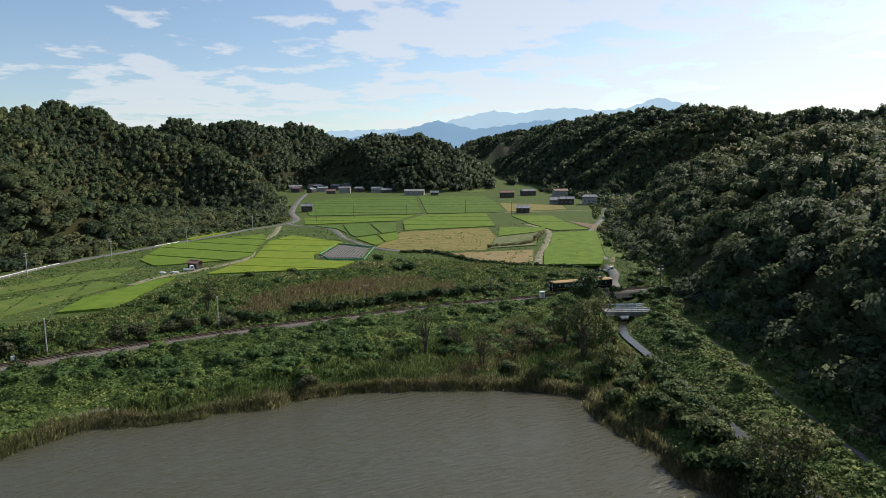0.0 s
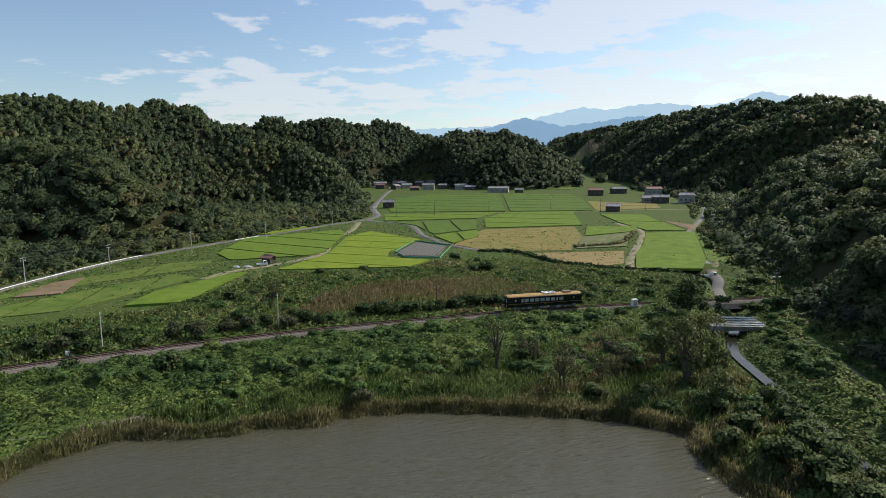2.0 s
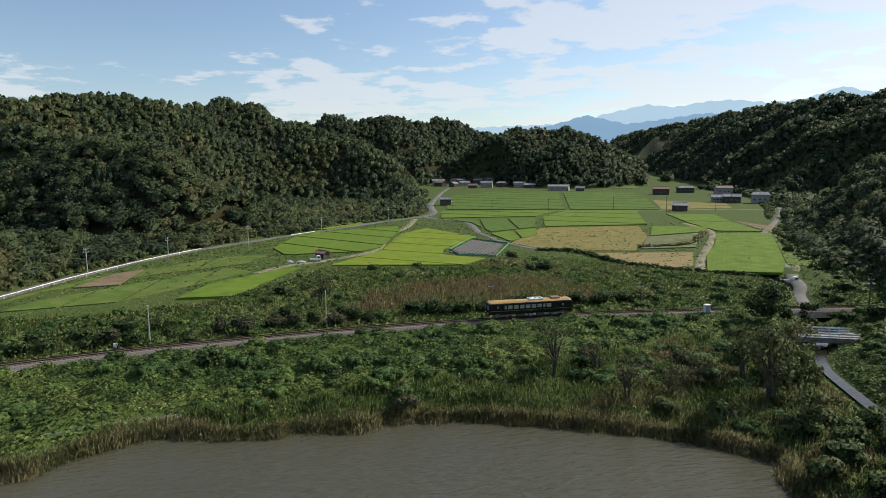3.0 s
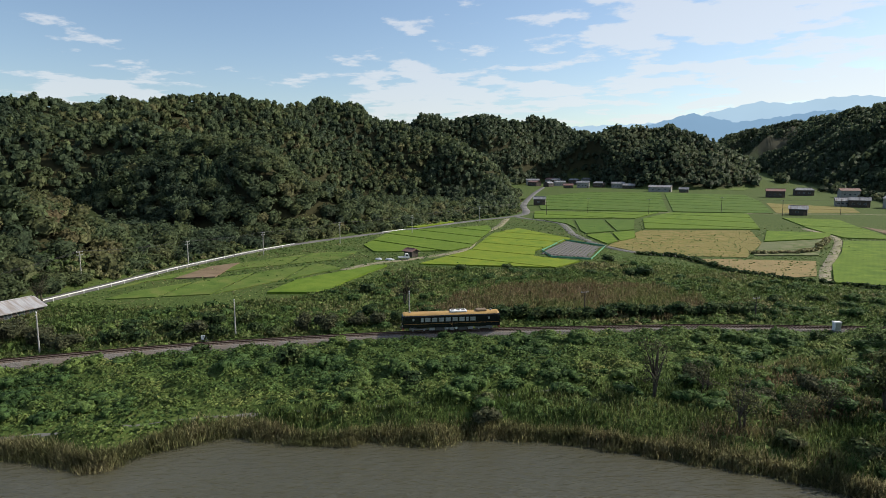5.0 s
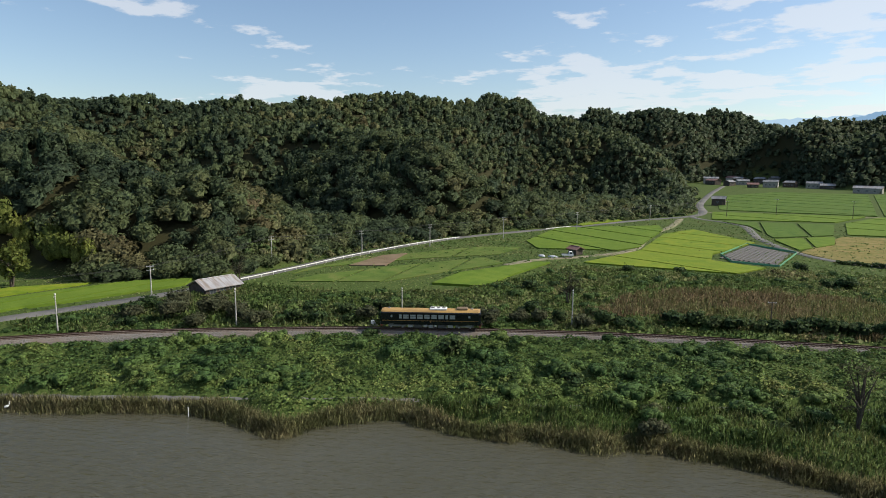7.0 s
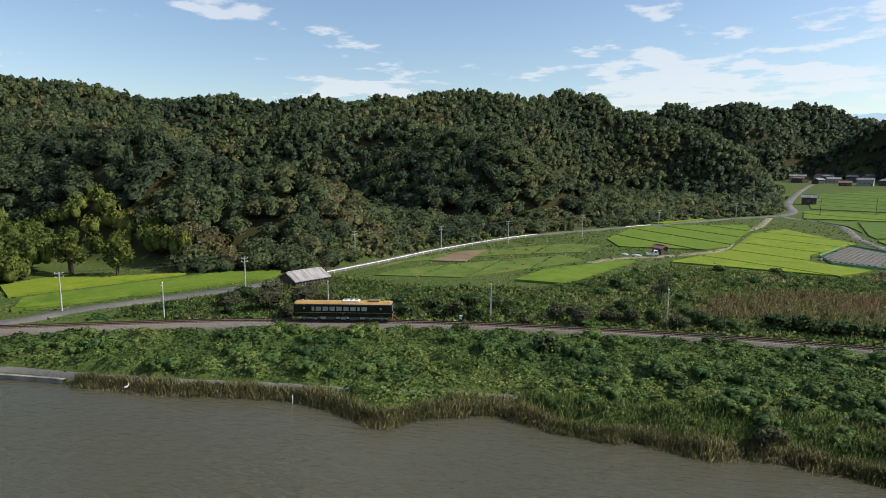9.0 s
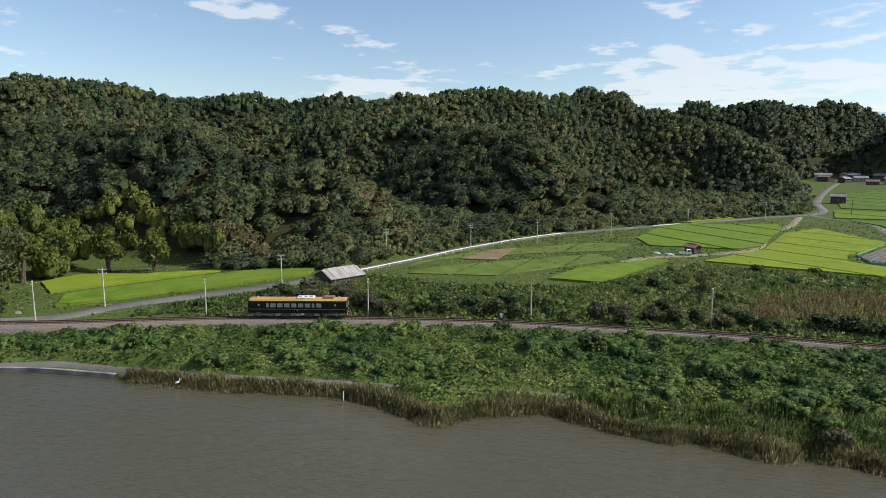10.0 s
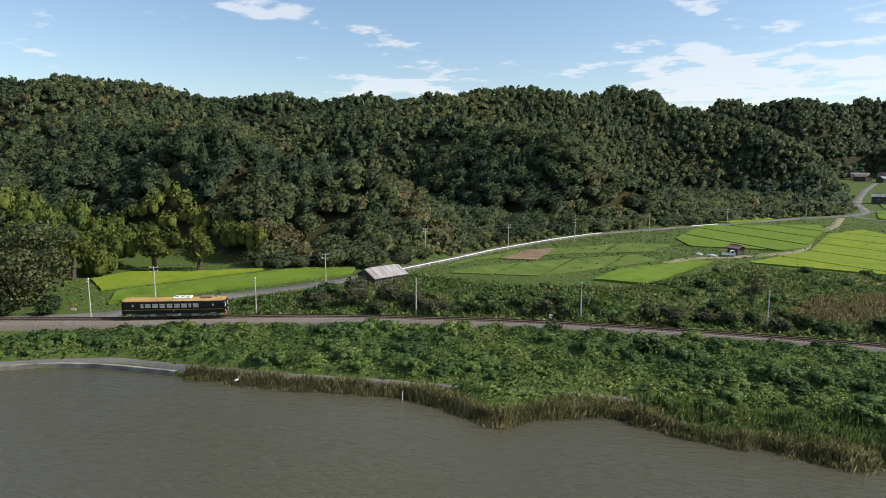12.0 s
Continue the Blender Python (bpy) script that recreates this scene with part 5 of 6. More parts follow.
    # the dark ditch line between the fallow meadow and the fields, and pale grass on a field bank
    for x, y in chain([(-22, 227), (-10.6, 226), (-3, 216), (6, 203.5), (16, 198), (24.6, 196), (37, 193), (41.5, 183)], 2.2):
        bush("low dark green hedge shrub along a field ditch", x + rng.uniform(-0.4, 0.4), y, rng.uniform(1.2, 1.7), rng.uniform(0.9, 1.5), BUSH, rng, 110, 0.42, rng.uniform(0.1, 0.35))
    for x, y in chain([(11.5, 240), (20, 244), (28.5, 252), (33, 268), (38, 290)], 2.6):
        bush("pale tall grass clump on a field bank", x, y + rng.uniform(-0.8, 0.8), rng.uniform(1.2, 1.9), rng.uniform(1.2, 1.9), REED, rng, 130, 0.4, rng.uniform(0.3, 0.7), "grass_clump")
    # single shrubs in the meadow and on the vine bank
    for x, y, r, h, t in ((-54.7, 96.2, 2.7, 3.6, 0.45), (-36, 97, 2.0, 2.0, 0.2), (-71, 143.5, 2.8, 2.6, 0.2), (-58.9, 125.3, 2.2, 2.6, 0.25), (-68, 149, 1.5, 1.4, 0.15), (-60, 144, 2.3, 2.2, 0.3),
                          (-16, 187.5, 2.6, 2.6, 0.15), (-19.5, 186.5, 1.8, 1.8, 0.2), (-28.6, 209, 2.6, 2.4, 0.3), (-52, 186, 1.6, 1.8, 0.25), (-62, 178, 2.2, 2.0, 0.4), (-73, 96, 1.6, 1.4, 0.35),
                          (-86, 103, 2.6, 3.0, 0.45), (-81.5, 108, 2.6, 3.2, 0.4), (-77, 112, 2.2, 2.6, 0.5), (-91, 99, 2.4, 2.8, 0.3), (-63, 118, 1.8, 1.8, 0.3), (-46, 127, 2.0, 2.2, 0.35), (-50, 131, 1.8, 1.6, 0.3),
                          (-40, 178, 1.6, 1.4, 0.5), (-8, 172, 1.5, 1.2, 0.3), (12, 168, 1.8, 1.5, 0.3), (20, 172, 2.0, 1.6, 0.4), (33, 162, 2.4, 2.2, 0.45), (48, 170, 2.6, 2.4, 0.45), (53, 176, 2.6, 2.4, 0.5),
                          (44, 150, 2.6, 2.8, 0.35), (40, 147, 2.2, 2.6, 0.4), (48, 147, 2.6, 3.2, 0.3), (55, 155, 3.0, 3.4, 0.35), (33, 146.5, 1.8, 2.4, 0.3), (23.5, 141, 1.5, 1.6, 0.35), (16, 139.5, 1.6, 1.5, 0.35),
                          (-25, 94.5, 1.7, 1.8, 0.75), (-12, 99, 1.5, 1.3, 0.6), (8, 96.5, 1.8, 1.6, 0.75), (15, 97, 2.0, 1.8, 0.7)):
        bush("rounded green shrub among the weeds", x, y, r, h, BUSH, rng, 420, 0.32, t)
    for x, y, r, h in ((-107.5, 80, 3.2, 4.8), (-103, 84, 3.0, 4.6), (-99, 88, 2.8, 4.0), (-111.5, 84, 3.0, 4.4), (-105.5, 89, 2.8, 4.2), (-113, 76, 2.4, 2.8), (-23, 90, 1.8, 2.2), (-2, 112, 2.2, 2.4), (6, 108, 2.2, 2.2), (12, 113, 2.0, 2.2)):
        bush("brown twiggy thicket losing its leaves", x, y, r, h, TWIGS, rng, 620, 0.26, 0.6, "thicket")
    for x, y, r, h in ((-115.5, 77, 2.6, 3.0), (-119, 82, 2.4, 2.8), (-109, 73, 2.0, 2.2), (-121, 66, 1.6, 1.4)):
        bush("dark green shrub beside the railway", x, y, r, h, BUSH, rng, 420, 0.32, 0.15)


plant()


# ---- poles and wires ----
def power_pole(x, y, h, arms, yaw, label, mat=POLE, r=0.16, z=None):
    z = float(soil(np.array([x]), np.array([y]))[0]) if z is None else z
    ob = thing("utility_pole", label, "utility pole", "utility poles", m=pose(x, y, z, 0, 0, yaw))
    part("shaft", rod(bmesh.new(), (0, 0, -0.6), (0, 0, h), r, r * 0.62, 10), mat, ob)
    for k in range(arms):
        zz = h - 0.25 - 0.75 * k
        arm = part("crossarm", boxed(-0.75, -0.05, zz - 0.05, 0.75, 0.05, zz + 0.05), METAL, ob)
        for u in (-0.65, 0.0, 0.65):
            part("insulator", rod(bmesh.new(), (u, 0, zz + 0.05), (u, 0, zz + 0.22), 0.05, 0.035, 7), WHITE, arm)
    return ob


def wire(points, sag=0.35, r=0.014):
    """A cable that sags from pole to pole."""
    data = bpy.data.curves.new("cable", "CURVE")
    data.dimensions, data.bevel_depth, data.bevel_resolution = "3D", r, 0
    sp = data.splines.new("POLY")
    pts = []
    for a, b in zip(points[:-1], points[1:]):
        a, b = Vector(a), Vector(b)
        for k in range(8):
            u = k / 8
            pts.append(a.lerp(b, u) - Vector((0, 0, sag * 4 * u * (1 - u))))
    pts.append(Vector(points[-1]))
    sp.points.add(len(pts) - 1)
    for p, q in zip(sp.points, pts):
        p.co = (*q, 1)
    data.materials.append(plain("cable_black", (0.03, 0.03, 0.03), 0.6) if "cable_black" not in bpy.data.materials else bpy.data.materials["cable_black"])
    return tagged(new("cable", data), "thin black overhead cable between poles", "cable", "overhead cables")


trackside = [(-131.3, 41.3), (-113.4, 63.8), (-94.7, 85.3), (-73.3, 104.6), (-49.6, 122.7)]
for x, y in trackside:
    ob = power_pole(x, y, 6.6, 0, 40, "slim pale grey concrete pole beside the railway", r=0.13, z=1.6)
    part("bracket", boxed(-0.05, -0.5, 6.2, 0.05, 0.1, 6.3), METAL, ob)
    part("lamp_cap", boxed(-0.09, -0.09, 6.55, 0.09, 0.09, 6.78, bevel=0.02), WHITE, ob)
dark_pole = plain("weathered_wood_pole", (0.07, 0.06, 0.05), 0.9)
power_pole(7.5, 152, 4.4, 1, 40, "short dark wooden pole beside the railway", dark_pole, 0.13)
power_pole(-22, 141.5, 5.2, 1, 40, "dark wooden pole with a crossarm beside the railway", dark_pole, 0.12)
road_poles = [(-134.2, 53.0, 7.4), (-127.6, 86.4, 7.2), (-140.2, 125.2, 7.4), (-138.0, 156.3, 7.4), (-132, 181.4, 7.6), (-125, 214.7, 7.8), (-114, 251, 7.7), (-106.3, 309, 7.4), (-95.5, 345, 7.4)]
tops = []
for x, y, h in road_poles:
    z = float(soil(np.array([x]), np.array([y]))[0])
    power_pole(x, y, h, 2, 75, "grey concrete utility pole with crossarms beside the road")
    tops.append((x, y, z + h - 0.1))
for dx, dz in ((-0.65, 0.05), (0.0, 0.05), (0.65, 0.05), (0.0, -0.9)):
    wire([(x + dx, y, z + dz) for x, y, z in tops], 0.5)
valley_poles = [(-66, 373, 8.6), (-34, 377, 8.6), (2, 403, 8.8), (31, 391, 8.6), (60, 412, 8.6), (78, 470, 8.8), (-84, 352, 8.0)]
for x, y, h in valley_poles:
    power_pole(x, y, h, 1, 10, "dark slim utility pole among the rice fields", dark_pole, 0.14)
for pts in ([5, 4, 3, 2], [2, 1, 0, 6]):
    wire([(valley_poles[k][0], valley_poles[k][1], float(np.interp(valley_poles[k][1], FLOOR_Y, FLOOR_Z)) + valley_poles[k][2] - 0.1) for k in pts], 0.6, 0.02)
ob = power_pole(52.4, 162, 5.9, 1, 20, "pole with floodlights beside the railway at the woods", dark_pole, 0.16)
for u in (-0.6, 0.6):
    part("floodlight", boxed(u - 0.25, -0.2, 4.6, u + 0.25, 0.2, 4.9, bevel=0.04), METAL, ob)


# ---- guard rail, shore wall, bridge ----
def guard_rail(a_y, b_y):
    line = chain(ROAD_WEST, 2.0)
    line = line[(line[:, 1] > a_y) & (line[:, 1] < b_y)]
    d = np.gradient(line, axis=0)
    d /= np.hypot(*d.T)[:, None]
    line = line + np.c_[d[:, 1], -d[:, 0]] * 2.3
    z = soil(*line.T) + 0.1
    ob = thing("guard_rail", "white steel guard rail along the road", "guard rail", kind="structure")
    v, f = sweep(line, [(0.05, 0.5), (0.09, 0.56), (0.05, 0.62), (0.09, 0.7), (0.0, 0.72), (0.0, 0.5), (0.05, 0.5)], z)
    part_mesh("beam", mesh_np("beam", v, f, WHITE), ob)
    me = None
    for (x, y), zz in zip(line[::2], z[::2]):
        if me is None:
            bm = rod(bmesh.new(), (0, 0, -0.4), (0, 0, 0.78), 0.06, n=8)
            me = bpy.data.meshes.new("post")
            bm.to_mesh(me), bm.free()
            me.materials.append(WHITE)
        p = part_mesh("post", me, ob)
        p.matrix_basis = pose(x, y, zz)


guard_rail(106, 206)
guard_rail(246, 262)
line = chain([(-124, 0), (-113.3, 26.2), (-107, 35.4), (-97.9, 42.5), (-94.5, 44.6)], 1.5)
v, f = sweep(line, [(0.35, -1.5), (0.35, 0.62), (-0.15, 0.62), (-0.15, -1.5)], np.full(len(line), 0.0))
tagged(part_mesh("wall_shore", mesh_np("wall_shore", v, f, CONCRETE)), "low grey concrete quay wall at the water's edge", "wall", kind="structure")


def build_bridge():
    ob = thing("footbridge", "short road bridge with pale blue steel railings over the stream", "bridge", m=pose(37, 136.6, 0, 0, 0, 3))
    blue = material("pale_blue_paint", [(0.42, 0.52, 0.60), (0.55, 0.63, 0.69)], rough=0.5, scale=1.0, big=(0.36, 0.33, 0.29), big_scale=0.8)
    part("deck", boxed(-5.2, -2.2, 1.75, 5.2, 2.2, 2.05, bevel=0.04), CONCRETE, ob)
    for y in (-2.15, 2.15):
        part("girder", boxed(-5.2, y - 0.15, 1.2, 5.2, y + 0.15, 1.75), CONCRETE, ob)
        rail = part("railing", boxed(-4.6, y - 0.06, 2.62, 4.6, y + 0.06, 2.88, bevel=0.03), blue, ob)
        part("lower_rail", boxed(-4.6, y - 0.05, 2.2, 4.6, y + 0.05, 2.42, bevel=0.03), blue, rail)
        for x in np.linspace(-4.5, 4.5, 7):
            part("railing_post", boxed(x - 0.06, y - 0.07, 2.0, x + 0.06, y + 0.07, 2.9), blue, rail)
    for x in (-4.9, 4.9):
        part("abutment", boxed(x - 0.5, -2.5, -0.6, x + 0.5, 2.5, 1.75, bevel=0.03), CONCRETE, ob)


build_bridge()


# ---- small things by the line ----
def cabinet(x, y, label):
    z = place_z(x, y)
    ob = thing("trackside_cabinet", label, "cabinet", m=pose(x, y, z, 0, 0, 25))
    part("plinth", boxed(-0.6, -0.45, -0.4, 0.6, 0.45, 0.5), CONCRETE, ob)
    part("housing", boxed(-0.55, -0.4, 0.5, 0.55, 0.4, 1.9, bevel=0.04), WHITE, ob)
    part("lid", boxed(-0.62, -0.47, 1.9, 0.62, 0.47, 1.98), WHITE, ob)
    part("door", boxed(-0.45, -0.42, 0.6, 0.45, -0.402, 1.8), METAL, ob)


cabinet(19.4, 145.6, "white steel signal cabinet beside the railway")
ob = thing("signal_box", "small white sensor box on a concrete pad beside the rails", "cabinet", m=pose(-76.6, 100.6, 1.9, 0, 0, 40))
part("pad", boxed(-0.9, -0.4, -0.5, 0.9, 0.4, 0.1), CONCRETE, ob)
part("housing", boxed(-0.3, -0.25, 0.1, 0.3, 0.25, 0.85, bevel=0.03), WHITE, ob)
part("pipe", rod(bmesh.new(), (0.5, 0, 0), (0.5, 0, 0.5), 0.05), METAL, ob)
ob = thing("road_sign", "orange and white roadside marker board", "road sign", m=pose(-138.6, 40.0, float(soil(np.array([-138.6]), np.array([40.0]))[0]), 0, 0, 50))
part("post", rod(bmesh.new(), (0, 0, -0.3), (0, 0, 1.7), 0.04), plain("orange_paint", (0.62, 0.16, 0.04), 0.5), ob)
part("board", boxed(-0.5, -0.03, 0.1, 0.5, 0.03, 0.55), WHITE, ob)
part("rail", boxed(-0.35, -0.03, 1.2, 0.35, 0.03, 1.32), bpy.data.materials["orange_paint"], ob)


def egret(x, y, z):
    ob = thing("egret", "white egret standing at the edge of the reeds", "bird", m=pose(x, y, z, 0, 0, 60))
    feather, leg = plain("white_feathers", (0.82, 0.82, 0.80), 0.8), plain("dark_leg", (0.03, 0.03, 0.025), 0.6)
    bm = bmesh.new()
    bmesh.ops.create_icosphere(bm, subdivisions=2, radius=1, matrix=Matrix.Translation((0, 0, 0.52)) @ Matrix.Rotation(-0.35, 4, "Y") @ Matrix.Diagonal((0.30, 0.13, 0.15, 1)))
    part("body", bm, feather, ob)
    bm = bmesh.new()
    path = [(0.22, 0, 0.60), (0.34, 0, 0.76), (0.27, 0, 0.92), (0.33, 0, 1.04)]
    for a, b in zip(path[:-1], path[1:]):
        rod(bm, a, b, 0.04, 0.035, 7)
    bmesh.ops.create_icosphere(bm, subdivisions=1, radius=0.06, matrix=Matrix.Translation((0.35, 0, 1.05)))
    neck = part("neck", bm, feather, ob)
    part("bill", rod(bmesh.new(), (0.39, 0, 1.05), (0.53, 0, 1.02), 0.018, 0.004, 6), plain("yellow_bill", (0.6, 0.42, 0.05), 0.5), neck)
    for y in (-0.05, 0.05):
        part("leg", rod(bmesh.new(), (0, y, -0.12), (0, y, 0.42), 0.014, n=6), leg, ob)


egret(-87.0, 48.9, 0.0)
ob = thing("marker_stake", "thin white stake standing in the reeds", "stake", m=pose(-68.4, 62.0, 0))
part("shaft", rod(bmesh.new(), (0, 0, -0.8), (0, 0, 1.1), 0.05, 0.05, 8), WHITE, ob)
part("cap", rod(bmesh.new(), (0, 0, 1.1), (0, 0, 1.16), 0.065, 0.04, 8), WHITE, ob)


# ---- buildings ----
def house(x, y, yaw, w, d, h, wall, roof, label, name="farmhouse", rise=1.6, windows=3, door=True, hip=0.0, group="village houses"):
    """A gabled house: the ridge runs along its width w."""
    z = float(soil(np.array([x]), np.array([y]))[0])
    ob = thing(name, label, "house", group, m=pose(x, y, z, 0, 0, yaw))
    body = part("wall", boxed(-w / 2, -d / 2, -0.5, w / 2, d / 2, h), wall, ob)
    for s in (-1, 1):
        if hip:
            continue
        bm = bmesh.new()
        a, b = ([bm.verts.new((s * u, q, r)) for q, r in ((-d / 2, h), (d / 2, h), (0, h + rise))] for u in (w / 2, w / 2 - 0.15))
        bm.faces.new(a), bm.faces.new(b[::-1])
        for i in range(3):
            bm.faces.new((a[i], b[i], b[(i + 1) % 3], a[(i + 1) % 3]))
        bmesh.ops.recalc_face_normals(bm, faces=bm.faces[:])
        part("gable", bm, wall, ob)
    bm = bmesh.new()
    e, t = 0.5, 0.16
    lo = h - rise * e / (d / 2)
    for s in (-1, 1):
        a = [(-w / 2 - e, s * (d / 2 + e), lo), (w / 2 + e, s * (d / 2 + e), lo), (w / 2 * (1 - hip) + e * (1 - hip), 0, h + rise), (-w / 2 * (1 - hip) - e * (1 - hip), 0, h + rise)]
        p, q = [bm.verts.new(c) for c in a], [bm.verts.new((c[0], c[1], c[2] + t)) for c in a]
        bm.faces.new(p), bm.faces.new(q[::-1])
        for i in range(4):
            bm.faces.new((p[i], q[i], q[(i + 1) % 4], p[(i + 1) % 4]))
    bmesh.ops.recalc_face_normals(bm, faces=bm.faces[:])
    top = part("roof", bm, roof, ob)
    part("ridge_cap", boxed(-w / 2 * (1 - hip), -0.18, h + rise + 0.06, w / 2 * (1 - hip), 0.18, h + rise + 0.3, bevel=0.05), roof, top)
    glass = bpy.data.materials.get("window_glass") or plain("window_glass", (0.05, 0.06, 0.07), 0.1)
    for k in range(windows):
        u = -w / 2 + w * (k + 0.7) / (windows + 0.6)
        win = part("window", boxed(u - 0.75, -d / 2 - 0.06, h * 0.35, u + 0.75, -d / 2 + 0.02, h * 0.35 + 1.15), METAL, ob)
        for s in (-0.36, 0.36):
            part("pane", boxed(u + s - 0.33, -d / 2 - 0.075, h * 0.35 + 0.06, u + s + 0.33, -d / 2 - 0.03, h * 0.35 + 1.09), glass, win)
    if door:
        part("door", boxed(w / 2 - 1.7, -d / 2 - 0.05, -0.1, w / 2 - 0.6, -d / 2 + 0.02, 2.0), plain("door_brown", (0.12, 0.08, 0.05), 0.6) if "door_brown" not in bpy.data.materials else bpy.data.materials["door_brown"], ob)
    return ob


GREY_TILE = material("grey_roof_tile", [(0.10, 0.105, 0.11), (0.20, 0.205, 0.215)], rough=0.5, scale=2.0, stretch=(3, 0.6, 1), big=(0.26, 0.265, 0.27), big_scale=0.2)
RED_TILE = material("red_brown_roof_tile", [(0.16, 0.08, 0.06), (0.26, 0.14, 0.11)], rough=0.55, scale=2.0, stretch=(3, 0.6, 1), big=(0.20, 0.13, 0.12), big_scale=0.2)
TIN = material("weathered_tin", [(0.30, 0.30, 0.31), (0.42, 0.42, 0.43)], rough=0.45, scale=1.2, stretch=(4, 0.4, 1), big=(0.24, 0.20, 0.17), big_scale=0.4, metal=0.2)
PLASTER = material("pale_plaster", [(0.25, 0.24, 0.22), (0.36, 0.35, 0.32)], rough=0.85, scale=1.0)
BOARDS = material("dark_boards", [(0.05, 0.042, 0.035), (0.11, 0.09, 0.075)], rough=0.85, scale=2, stretch=(6, 1, 0.4))
for x, y, yaw, w, d, h, wall, roof, label, hip in (
        (-205, 752, 20, 15, 9, 5.5, PLASTER, GREY_TILE, "two-storey village house with a grey tiled roof", 0.0),
        (-196, 728, -30, 14, 8, 4.5, BOARDS, RED_TILE, "dark boarded village house with a red-brown roof", 0.0),
        (-192, 790, 10, 14, 8, 5.0, PLASTER, RED_TILE, "pale village house with a red-brown roof", 0.3),
        (-180, 770, -15, 13, 9, 5.2, BOARDS, GREY_TILE, "old boarded farmhouse with a grey roof", 0.3),
        (-168, 735, 25, 12, 8, 4.2, PLASTER, GREY_TILE, "low plastered house with a grey roof", 0.0),
        (-176, 715, 70, 10, 7, 4.0, BOARDS, GREY_TILE, "small boarded outbuilding with a grey roof", 0.0),
        (-160, 775, 0, 12, 8, 5.0, BOARDS, GREY_TILE, "dark farmhouse with a grey tiled roof", 0.3),
        (-135, 704, 5, 13, 8, 5.6, PLASTER, GREY_TILE, "white-walled two-storey house with a grey roof", 0.0),
        (-120, 716, -10, 11, 8, 4.6, BOARDS, GREY_TILE, "dark house with a grey roof by the rice fields", 0.3),
        (-148, 690, 12, 10, 6, 3.2, BOARDS, RED_TILE, "low shed with a rusty red roof", 0.0),
        (-150, 800, 30, 12, 8, 5.0, PLASTER, GREY_TILE, "pale village house below the hill", 0.3),
        (-98, 706, 0, 13, 8, 4.8, PLASTER, GREY_TILE, "grey-roofed house at the foot of the wooded hill", 0.0),
        (-86, 700, 0, 12, 7, 3.4, BOARDS, TIN, "long low barn at the foot of the hill", 0.0),
        (-50, 640, -4, 20, 8, 4.4, PLASTER, TIN, "long pale barn with a tin roof", 0.0),
        (-29, 634, 0, 8, 6, 3.0, BOARDS, GREY_TILE, "small dark barn beside the hill", 0.0),
        (41, 578, 0, 13, 8, 5.0, BOARDS, RED_TILE, "brown-roofed barn among the stubble fields", 0.0),
        (64, 612, 5, 14, 8, 4.5, BOARDS, GREY_TILE, "dark farmhouse at the edge of the woods", 0.3),
        (92, 590, 8, 13, 8, 5.5, PLASTER, RED_TILE, "pale farmhouse on the wooded slope", 0.0),
        (80, 480, -6, 11, 7, 4.4, BOARDS, GREY_TILE, "dark farmhouse with a lean-to by the lane", 0.0),
        (72, 486, 0, 8, 6, 3.6, PLASTER, TIN, "small pale outbuilding by the lane", 0.0),
        (97, 476, -12, 11, 9, 6.0, PLASTER, GREY_TILE, "two-storey house with a grey roof by the woods", 0.3)):
    house(x, y, yaw, w, d, h, wall, roof, label, hip=hip)
house(39.5, 404, -8, 8.4, 6.0, 3.4, BOARDS, TIN, "brown field barn with a pale tin roof", "field_barn", 1.5, 1)
house(-109, 430, 10, 7.5, 5.5, 4.2, BOARDS, GREY_TILE, "dark storehouse with a white base by the road", "storehouse", 1.4, 1)
house(-87, 197, -20, 3.6, 2.6, 1.9, BOARDS, RED_TILE, "small field hut with a rusty roof", "field_hut", 0.6, 1, False)
house(-123.5, 98.5, 92, 8.6, 6.4, 1.9, BOARDS, TIN, "low shed with a wide weathered tin roof", "roadside_shed", 1.4, 3, False)


